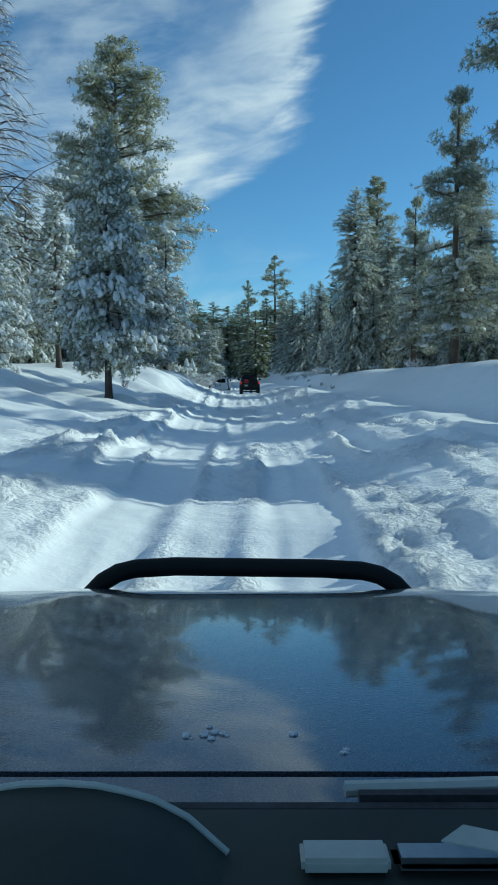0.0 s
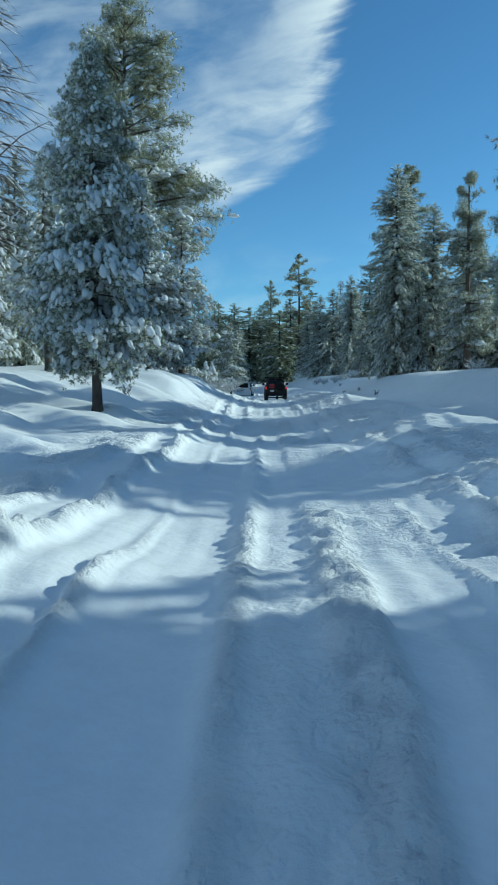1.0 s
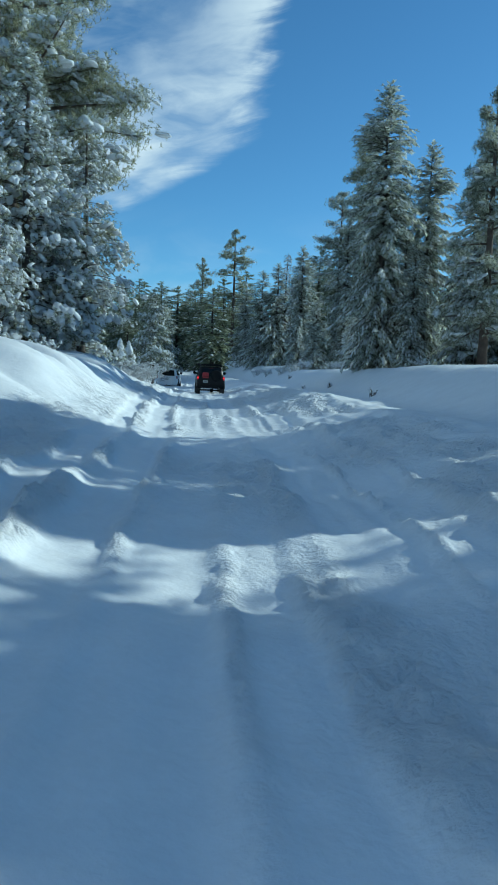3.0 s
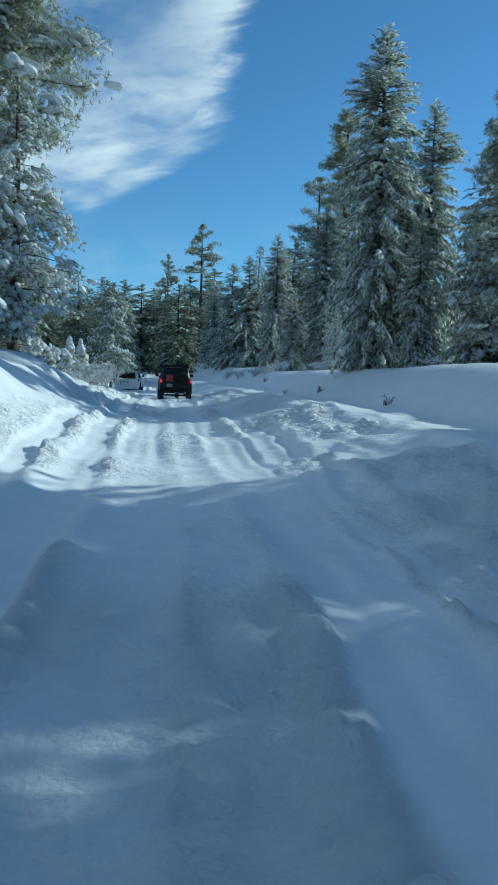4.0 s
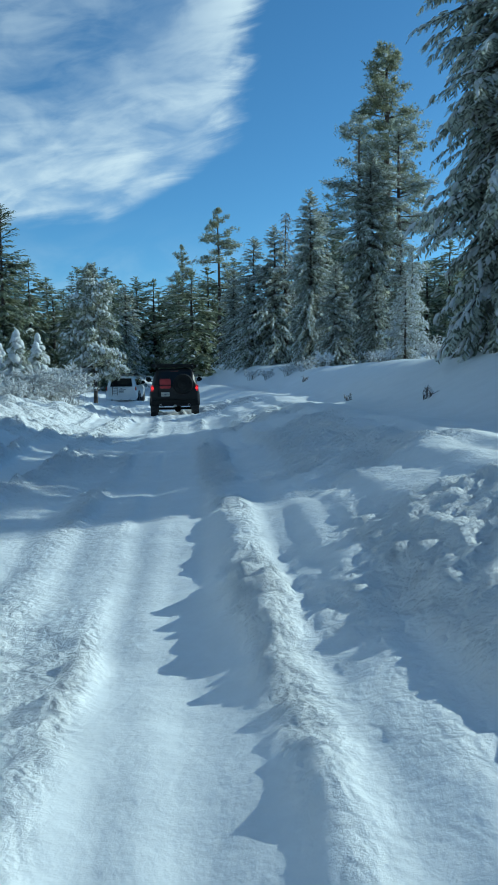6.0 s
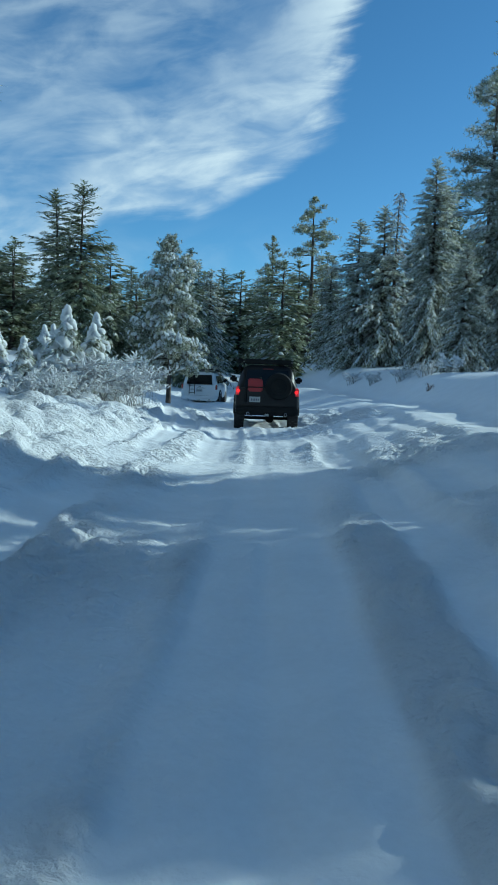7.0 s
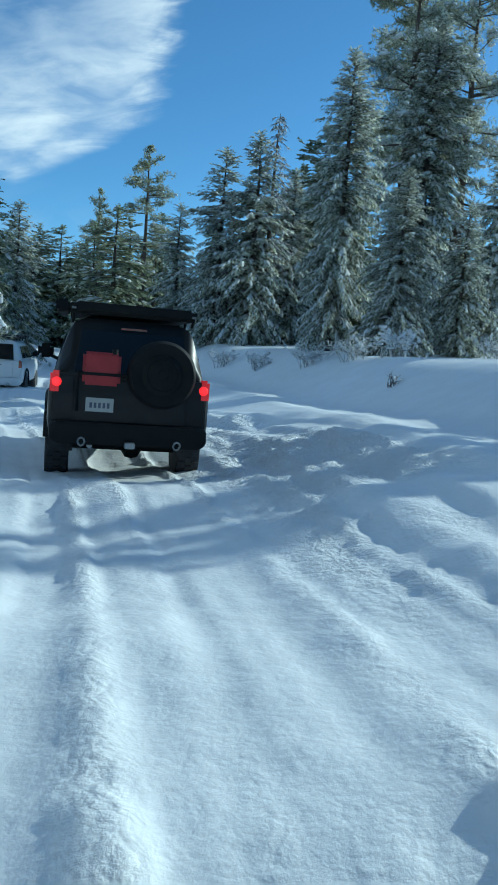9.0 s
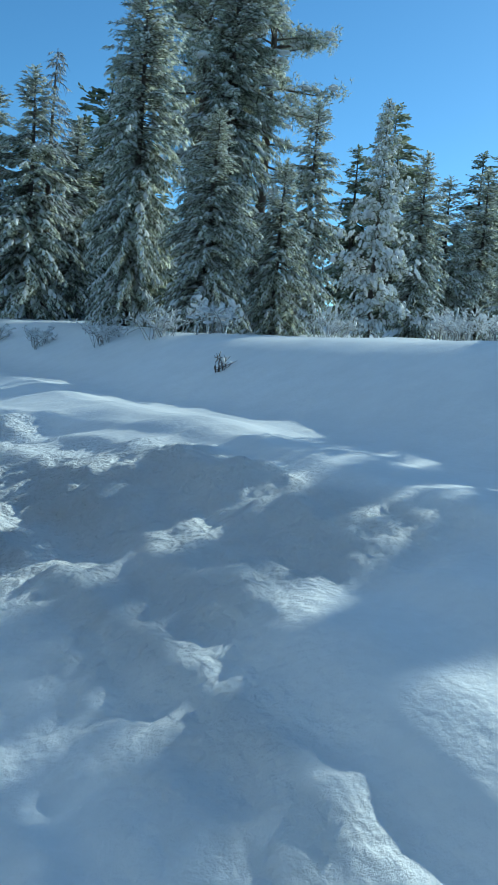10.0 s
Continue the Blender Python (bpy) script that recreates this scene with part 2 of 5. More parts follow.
def fbm(x, y, s=0, octaves=4, gain=0.5):
    out, amp = 0, 1.0
    for k in range(octaves):
        out = out + amp * vnoise(x * 2 ** k, y * 2 ** k, s + k)
        amp *= gain
    return out


def lumps(x, y, s=0):
    """Rounded clods: the height of the tallest dome over each place, 0 to 1."""
    xi, yi = np.floor(x).astype(int), np.floor(y).astype(int)
    best = np.zeros_like(x)
    for i in (-1, 0, 1):
        for j in (-1, 0, 1):
            a, b = (xi + i) % 256, (yi + j) % 256
            px, py = xi + i + TABLE[(a + s) % 256, b], yi + j + TABLE[a, (b + 77 + s) % 256]
            r = 0.35 + 0.45 * TABLE[(a + 131) % 256, (b + 13 + s) % 256]
            d = ((x - px) ** 2 + (y - py) ** 2) / r ** 2
            best = np.maximum(best, r * np.clip(1 - d, 0, 1) ** 0.85)
    return best


def ramp01(v, lo, hi):
    t = np.clip((v - lo) / (hi - lo), 0, 1)
    return t * t * (3 - 2 * t)


def road_x(y):
    return -0.25 - 3.0 * ramp01(y, 70, 96)


U_R, Z_R = [0, 1.2, 2.2, 3.0, 4.2, 4.7, 5.5, 7.6, 8.2, 11, 16, 40, 200], [0.12, 0.22, 0.40, 0.60, 0.88, 0.76, 0.86, 1.98, 2.14, 2.28, 2.62, 3.7, 6.0]
U_L, Z_A = [0, 1.2, 2.2, 3.2, 5.0, 7.0, 10, 15, 40, 200], [0.10, 0.20, 0.50, 0.55, 0.62, 1.0, 1.8, 2.3, 3.0, 5.0]
Z_B = [0.10, 0.18, 0.36, 0.75, 1.75, 2.1, 2.3, 2.5, 3.0, 5.0]
Z_C = [0.10, 0.17, 0.34, 0.42, 0.58, 0.85, 1.15, 1.6, 3.0, 6.0]


def ground_base(x, y):
    """The lie of the land without its small relief."""
    u = x - road_x(y)
    v = np.clip(x + 0.25 + 2.4 * ramp01(y, 84, 112), 0, None)   # the sunny bank keeps straight where the road bends away
    v = np.where(u > 0, v, 0) * ramp01(u, -0.1, 1.5) + u * (1 - ramp01(u, -0.1, 1.5))
    w = sum(np.interp(np.clip(v + d, 0, None), U_R, Z_R) for d in (-0.25, 0, 0.25)) / 3
    la, lb, lc = (sum(np.interp(np.abs(u + d), U_L, z) for d in (-0.5, 0, 0.5)) / 3 for z in (Z_A, Z_B, Z_C))
    kb, kc = ramp01(y, 33, 43), ramp01(y, 58, 70)
    left = (la * (1 - kb) + lb * kb) * (1 - kc) + lc * kc
    z = np.where(u > 0, w, left)
    far = np.clip(y - 88, 0, None)
    return z + np.minimum(far * 0.028, 6.0)


def ground_z(x, y, layer=False):
    x, y = np.asarray(x, float), np.asarray(y, float)
    u = x - road_x(y)
    z = ground_base(x, y)
    au = np.abs(u)
    road = 1 - ramp01(au, 2.3, 3.6)
    off = 1 - road
    near = 1 - ramp01(np.maximum(au, np.abs(y - 50) * 0.3), 26, 40)
    # drifts on the banks
    z = z + near * off * (0.34 * fbm(x / 5.2, y / 3.6, 3) + 0.10 * fbm(x / 1.4, y / 1.1, 9, 3)) * (0.35 + 0.65 * ramp01(au, 8.5, 3.5) * np.where(u > 0, 1 - 0.75 * ramp01(u, 3.4, 4.6), 1))
    z = z + near * ramp01(-u, 3.2, 4.6) * (1 - ramp01(-u, 9, 13)) * 0.60 * np.abs(vnoise(y / 1.5 + 0.35 * u, u / 5.0, 27) + 0.5 * vnoise(y / 0.7 + 0.5 * u, u / 3.0, 29)) ** 0.8
    z = z + (1 - near) * 1.6 * fbm(x / 30, y / 30, 21, 3)
    # humps across the road, and the wheel tracks along it
    hump = 0.11 * np.sin(y * 1.12 + 0.5 * u + 3.0 * vnoise(y / 7, u * 0.25, 4)) + 0.05 * np.sin(y * 3.1 + 1.5 * vnoise(y / 3, u * 0.5, 6)) + 0.20 * fbm(u / 2.6, y / 1.9, 31, 3, 0.42)
    z = z + (road * 0.9 + 0.1 * near * off) * hump * 0.55
    ragged = 0.06 * fbm(x / 0.9, y / 1.3, 71, 3)
    groove, berm = 0, 0
    for k, (c, wd, dp) in enumerate(((-0.82, 0.40, 0.040), (0.82, 0.40, 0.042), (-1.68, 0.30, 0.045), (0.04, 0.24, 0.022), (1.70, 0.32, 0.030), (-2.35, 0.22, 0.045), (2.35, 0.22, 0.022))):
        d = np.abs(u - c - 0.60 * fbm(y / 19, y * 0 + 3.3 * k, 40 + k, 2)) + ragged
        fade = np.clip(0.85 + 1.6 * vnoise(y / 8 + 5 * k, y * 0 + k, 14), 0.25, 1)
        groove = np.maximum(groove, dp * fade * (1 - ramp01(d, wd * 0.62, wd * 1.25)))
        berm = np.maximum(berm, dp * fade * np.exp(-((d - wd * 1.35) / 0.10) ** 2))
    packed = np.clip(groove / 0.026, 0, 1) * road
    z = z - groove * road + 0.45 * berm * road * (1 - packed) * (1 - 0.6 * ramp01(y, 64, 69) * ramp01(u, 0.5, 1.3))
    # churned clods beside the tracks
    patch = np.clip(0.55 + 1.7 * fbm(x / 2.4, y / 2.4, 52, 2), 0.05, 1.3)
    churn = (1 - 0.96 * packed) * (0.6 + 0.4 * ramp01(au, 0.3, 1.2)) * (1 - 0.65 * ramp01(u, 1.1, 2.3)) * (1 - ramp01(u, 3.4, 4.2)) * (1 - ramp01(-u, 3.0, 4.8)) * patch
    wx, wy = x + 0.13 * fbm(x / 0.5, y / 0.5, 81, 2), y + 0.13 * fbm(x / 0.5, y / 0.5, 91, 2)
    calm = 1 - 0.28 * ramp01(y, 64, 69) * ramp01(u, 0.5, 1.3)
    clods = 0.030 * lumps(wx / 0.75, wy / 0.6, 1) + 0.085 * lumps(wx / 0.34, wy / 0.30, 2) + 0.105 * lumps(wx / 0.18, wy / 0.17, 3) + 0.09 * fbm(x / 0.55, y / 0.45, 61, 4, 0.6)
    z = z + churn * clods * calm
    # thrown-up blocks along the far verge, where the ploughed edge is high
    verge = ramp01(y, 56, 64) * (1 - ramp01(y, 80, 88)) * ramp01(-u, 2.3, 3.1) * (1 - ramp01(-u, 4.6, 6.0))
    z = z + verge * (0.30 * lumps(wx / 1.15, wy / 0.95, 8) + 0.16 * lumps(wx / 0.5, wy / 0.45, 9) + 0.05 * fbm(x / 0.4, y / 0.4, 63, 3))
    # wind-cut ridges along the foot of the sunny bank
    ridge = ramp01(u, 1.6, 2.6) * (1 - ramp01(u, 4.2, 5.6)) * near
    z = z + ridge * 0.20 * (0.5 - np.abs(vnoise((x + 0.35 * y) / 1.5, (y - 0.2 * x) / 0.9, 95))) ** 2
    # old tracks step up the foot of the bank: flat treads, short risers
    step = (u + 0.9 * fbm(y / 9, u * 0.12, 73, 2) + 0.07 * fbm(x / 0.9, y / 1.1, 77, 2)) / 0.72
    step = step - np.floor(step)
    z = z + near * ramp01(u, 1.4, 2.1) * (1 - ramp01(u, 3.9, 4.5)) * 0.10 * (ramp01(step, 0.0, 0.5) - step - 0.25)
    # crumbs and wind crust over the old tracks
    crumb = near * ramp01(u, 1.1, 1.9) * (1 - ramp01(u, 3.5, 4.3)) * np.clip(0.30 + 2.0 * fbm(x / 1.3, y / 1.7, 33, 3), 0.0, 1.1)
    z = z + crumb * calm * (0.035 * lumps(wx / 0.36, wy / 0.28, 5) + 0.085 * lumps(wx / 0.17, wy / 0.15, 6) + 0.035 * fbm(x / 0.4, y / 0.4, 67, 3, 0.5))
    churn = churn + 0.6 * crumb + verge
    z = z + near * road * (0.030 - 0.022 * packed) * fbm(x / 0.34, y / 0.30, 57, 3, 0.6)
    # streaks along the packed tracks, and the crumbled print of the lugs
    z = z + packed * (0.030 * fbm(u / 0.16, y / 5.5, 8, 2) + 0.012 * fbm(u / 0.12, y / 0.10, 18, 2))
    return (z, np.clip(1.25 * churn + near * (0.10 + 0.12 * road * (1 - packed)), 0, 1)) if layer else z


def axis(lo, hi, step, reach_lo, reach_hi, grow=1.16):
    out = list(np.arange(lo, hi, step))
    d, v = step, out[-1]
    while v < reach_hi:
        d *= grow
        v += d
        out.append(v)
    d, v, head = step, out[0], []
    while v > reach_lo:
        d *= grow
        v -= d
        head.append(v)
    return np.array(head[::-1] + out)


gx, gy = axis(-4.2, 4.9, 0.058, -2500, 2500, 1.13), axis(3.0, 86, 0.068, -900, 4000, 1.12)
GX, GY = np.meshgrid(gx, gy)
GZ, BROKEN = ground_z(GX, GY, True)
i = np.arange(len(gy) - 1)[:, None] * len(gx) + np.arange(len(gx) - 1)[None]
quads = np.stack([i, i + 1, i + 1 + len(gx), i + len(gx)], -1).reshape(-1, 4)
ground = new("ground", mesh_of("ground", np.stack([GX, GY, GZ], -1).reshape(-1, 3), quads, SNOW))
ground.data.attributes.new("broken", "FLOAT", "POINT").data.foreach_set("value", BROKEN.ravel().astype(np.float32))
tagged(ground, "deep churned snow road between smooth drifted snow banks", "snow", kind="structure")


def gz(x, y):
    return float(ground_z(np.array([float(x)]), np.array([float(y)]))[0])

# ---- trees ----
def frames(d, up=(0, 0, 1)):
    """Turns, one a direction: columns along, across and up."""
    d = d / np.linalg.norm(d, axis=1, keepdims=True)
    s = np.cross(np.broadcast_to(np.array(up, float), d.shape), d)
    n = np.linalg.norm(s, axis=1, keepdims=True)
    s = np.where(n > 1e-4, s / np.maximum(n, 1e-4), np.array([[1.0, 0, 0]]))
    return np.stack([d, s, np.cross(d, s)], -1)


def scatter(template, turns, scales, places):
    """Copies of a small mesh, joined: verts and triangles."""
    tv, tf = template
    v = np.einsum("nij,nkj->nki", turns, tv[None] * scales[:, None, :]) + places[:, None, :]
    f = tf[None] + (np.arange(len(places)) * len(tv))[:, None, None]
    return v.reshape(-1, 3), f.reshape(-1, 3)


def join(chunks):
    vs, fs, n = [], [], 0
    for v, f in chunks:
        vs.append(v)
        fs.append(f + n)
        n += len(v)
    return np.concatenate(vs), np.concatenate(fs)


def blade_spray(rng, n, spread, rise, width):
    """A flat spray of needles along +x: narrow blades from a stem."""
    v, f = [], []
    for k in range(n):
        s = (k + 0.5) / n
        side = 1 if k % 2 else -1
        ang = side * radians(spread * rng.uniform(0.6, 1.2)) * (1 - 0.45 * s)
        ln = rng.uniform(0.30, 0.46) * (1.1 - 0.35 * s)
        d = np.array([math.cos(ang), math.sin(ang), rng.uniform(-0.35, rise)])
        w = np.array([-math.sin(ang), math.cos(ang), rng.uniform(-0.6, 0.6)]) * width
        p = np.array([s * 0.8 - 0.05, 0, -0.10 * s * s])
        v += [p - w * 0.5, p + w * 0.5, p + d * ln + w * 0.3, p + d * ln - w * 0.3]
        b = 4 * k
        f += [(b, b + 1, b + 2), (b, b + 2, b + 3)]
    return np.array(v), np.array(f)


def tuft(rng, n, width):
    """A brush of long needles opening along +x."""
    v, f = [], []
    for k in range(n):
        a, t = rng.uniform(0, math.tau), math.acos(rng.uniform(-0.25, 1))
        d = np.array([math.cos(t), math.sin(t) * math.cos(a), math.sin(t) * math.sin(a)])
        w = np.cross(d, rng.normal(size=3))
        w = w / np.linalg.norm(w) * width
        v += [d * 0.1 - w, d * 0.1 + w, d * rng.uniform(0.7, 1.05)]
        f += [(3 * k, 3 * k + 1, 3 * k + 2)]
    return np.array(v), np.array(f)


def blob(rng, nu, nv, lump):
    """A sagging pillow of snow, about 1 long, lying along +x on z = 0."""
    v = [(-0.5, 0, 0)]
    ph = rng.uniform(0, 6, 4)
    for i in range(1, nv):
        t = math.pi * i / nv
        for k in range(nu):
            a = math.tau * k / nu
            r = math.sin(t) ** 0.88 * 0.5 * (1 + lump * math.sin(3 * a + ph[0] + i) + lump * math.sin(2 * t + ph[1]) * math.cos(a + ph[2])) * (1 + 0.6 * lump * rng.normal())
            z = math.sin(a) * r
            v.append((-0.5 * math.cos(t) + lump * 0.2 * math.sin(a * 2 + ph[3]), math.cos(a) * r, z if z > 0 else z * 0.65))
    v.append((0.5, 0, -0.12))
    f = [(0, 1 + (k + 1) % nu, 1 + k) for k in range(nu)]
    for i in range(nv - 2):
        b = 1 + i * nu
        for k in range(nu):
            q = (b + k, b + (k + 1) % nu, b + nu + (k + 1) % nu, b + nu + k)
            f += [(q[0], q[1], q[2]), (q[0], q[2], q[3])]
    b, e = 1 + (nv - 2) * nu, len(v) - 1
    f += [(e, b + k, b + (k + 1) % nu) for k in range(nu)]
    return np.array(v), np.array(f)


def sticks(p0, p1, r0, r1, sides=3):
    """Thin tapered rods from p0 to p1."""
    n = len(p0)
    m = frames(p1 - p0)
    a = np.arange(sides) * math.tau / sides
    c = np.cos(a)[None, :, None] * m[:, None, :, 1] + np.sin(a)[None, :, None] * m[:, None, :, 2]
    v = np.concatenate([p0[:, None] + c * r0[:, None, None], p1[:, None] + c * r1[:, None, None]], 1)
    k = np.arange(sides)
    f = np.concatenate([np.stack([k, (k + 1) % sides, sides + (k + 1) % sides], -1), np.stack([k, sides + (k + 1) % sides, sides + k], -1)])
    return v.reshape(-1, 3), (f[None] + (np.arange(n) * 2 * sides)[:, None, None]).reshape(-1, 3)


def trunk_mesh(rng, height, r, sides=10, lean=0.012, top=0.03):
    zs = np.concatenate([[-0.7, 0, 0.25], np.linspace(0.8, height, 14)])
    v, f = [], []
    bx, by = rng.normal(0, lean, 2)
    for i, z in enumerate(zs):
        q = max(0.0, z / height)
        rr = r * ((1 - q) ** 0.85) + top * 0.4 + (0.35 * r if z < 0.1 else 0.1 * r if z < 0.5 else 0)
        cx, cy = bx * height * math.sin(q * 3), by * height * math.sin(q * 2.4)
        for k in range(sides):
            a = math.tau * k / sides
            w = rr * (1 + rng.uniform(-0.07, 0.07))
            v.append((cx + w * math.cos(a), cy + w * math.sin(a), z))
    for i in range(len(zs) - 1):
        for k in range(sides):
            a, b = i * sides + k, i * sides + (k + 1) % sides
            f += [(a, b, b + sides), (a, b + sides, a + sides)]
    centre = lambda z: np.stack([bx * height * np.sin(z / height * 3), by * height * np.sin(z / height * 2.4), z], -1)
    return np.array(v), np.array(f), centre


def branch_points(base, azim, length, rise, sag, s):
    """Points at shares s along drooping branches."""
    out = length[:, None] * s
    z = out * np.tan(rise)[:, None] - sag[:, None] * out * s
    return np.stack([base[:, None, 0] + np.cos(azim)[:, None] * out, base[:, None, 1] + np.sin(azim)[:, None] * out, base[:, None, 2] + z], -1)


def build_fir(seed, height, radius, bare, detail, snow, droop=1.0, sparse_top=0.0, column=1.8):
    """trunk, limbs, needles and snow of a dense conical fir with hanging boughs."""
    rng = np.random.default_rng(seed)
    level = 0 if detail > 0.8 else 1 if detail > 0.4 else 2
    tv, tf, centre = trunk_mesh(rng, height, 0.011 * height + 0.04, (10, 9, 6)[level])
    n_w = int((height * (1 - bare)) / (0.27, 0.36, 0.66)[level])
    per = (10, 9, 7)[level]
    zz = bare * height + (height * (1 - bare) - 0.2) * (np.arange(n_w) / n_w) ** 0.95
    z = np.repeat(zz, per) + rng.normal(0, (0.14, 0.18, 0.30)[level], n_w * per)
    z = np.clip(z, bare * height, height - 0.12)
    f = (z - bare * height) / (height * (1 - bare))
    az_ = rng.uniform(0, math.tau, len(z))
    reach = np.where(rng.uniform(0, 1, len(z)) < 0.3, rng.uniform(0.35, 0.7, len(z)), rng.uniform(0.72, 1.08, len(z)))   # short inner boughs hide the trunk
    ln = 1.1 * radius * np.minimum(1, (column + 0.3) * (1 - f)) ** 0.72 * reach * (1 + 0.14 * np.sin(az_ * 2 + seed)) * (0.78 + 0.22 * np.minimum(1, f / 0.08)) + 0.16
    ln *= 1 + 0.15 * np.sin(f * 23 + seed * 1.7) * (f > 0.1)
    rise = np.radians(-12 * droop + 46 * f ** 1.8 + rng.normal(0, 7, len(z)))
    sag = (0.36 * droop) * (1 - 0.75 * f) * rng.uniform(0.6, 1.3, len(z))
    base = centre(z)
    P = branch_points(base, az_, ln, rise, sag, np.array([[0.0, 0.5, 1.0]]))
    limbs = [sticks(P[:, 0], P[:, 1], 0.010 + 0.009 * ln, 0.007 + 0.005 * ln), sticks(P[:, 1], P[:, 2], 0.007 + 0.005 * ln, np.full(len(ln), 0.004))]
    # sprays on both sides of every bough
    step = (0.25, 0.32, 0.60)[level]
    cnt = np.maximum(2, (ln / step).astype(int) + 1)
    idx = np.repeat(np.arange(len(ln)), cnt * 2)
    order = np.concatenate([np.repeat(np.arange(c), 2) for c in cnt])
    s = np.minimum(0.14 + 0.86 * (order + rng.uniform(0, 0.9, len(idx))) / cnt[idx], 1.0)
    side = np.where(np.arange(len(idx)) % 2 == 0, 1, -1) * np.radians(rng.uniform(14, 66, len(idx))) * (1.1 - 0.6 * s)
    p = branch_points(base[idx], az_[idx], ln[idx], rise[idx], sag[idx], s[:, None])[:, 0]
    slope = np.tan(rise[idx]) - 2 * sag[idx] * s
    a2 = az_[idx] + side
    d = np.stack([np.cos(a2), np.sin(a2), slope - rng.uniform(0.15, 0.95, len(idx)) * droop * (1 - 0.6 * f[idx])], -1)
    size = (0.24 + 0.13 * ln[idx] * (1.2 - s)) * rng.uniform(0.75, 1.25, len(idx)) * (1.05, 1.25, 2.05)[level] * (1 - 0.22 * f[idx])
    kinds = [blade_spray(rng, (8, 7, 4)[level], 58, 0.05, (0.12, 0.15, 0.26)[level]) for _ in range(3)]
    needles, pick = [], rng.integers(0, 3, len(idx))
    fr = frames(d)
    for k in range(3):
        q = pick == k
        needles.append(scatter(kinds[k], fr[q], np.repeat(size[q, None], 3, 1) * np.array([[1.2, 1.1, 1.0]]), p[q]))
    # the leader
    lead = np.repeat(centre(np.linspace(height - 0.9, height, 9)), 3, 0)
    ld = np.stack([*(rng.normal(0, 0.6, (2, len(lead)))), np.full(len(lead), 0.55)], -1)
    needles.append(scatter(kinds[0], frames(ld), np.full((len(lead), 3), 0.36), lead))
    # snow lies along the sprays, thick low down and thin near the tip
    keep = rng.uniform(0, 1, len(idx)) < snow * (1 - (0.55 + sparse_top) * f[idx]) * (0.86, 0.82, 0.66)[level]
    forms = [blob(rng, 5 if level < 2 else 4, 3, 0.2) for _ in range(4)]
    white, pick = [], rng.integers(0, 4, len(idx))
    for k in range(4):
        q = keep & (pick == k)
        w = size[q] * (0.30 + 0.62 * rng.uniform(0, 1, q.sum()) ** 1.4)
        sc = np.stack([w * rng.uniform(0.9, 1.5, len(w)), w * rng.uniform(0.34, 0.62, len(w)), w * rng.uniform(0.24, 0.44, len(w))], -1)
        at = p[q] + d[q] / np.linalg.norm(d[q], axis=1, keepdims=True) * (0.40 * size[q])[:, None] + np.array([[0, 0, 0.03]])
        white.append(scatter(forms[k], fr[q], sc, at))
    return {"trunk": (tv, tf), "branchwork": join(limbs), "needles": join(needles), "snow": join(white)}


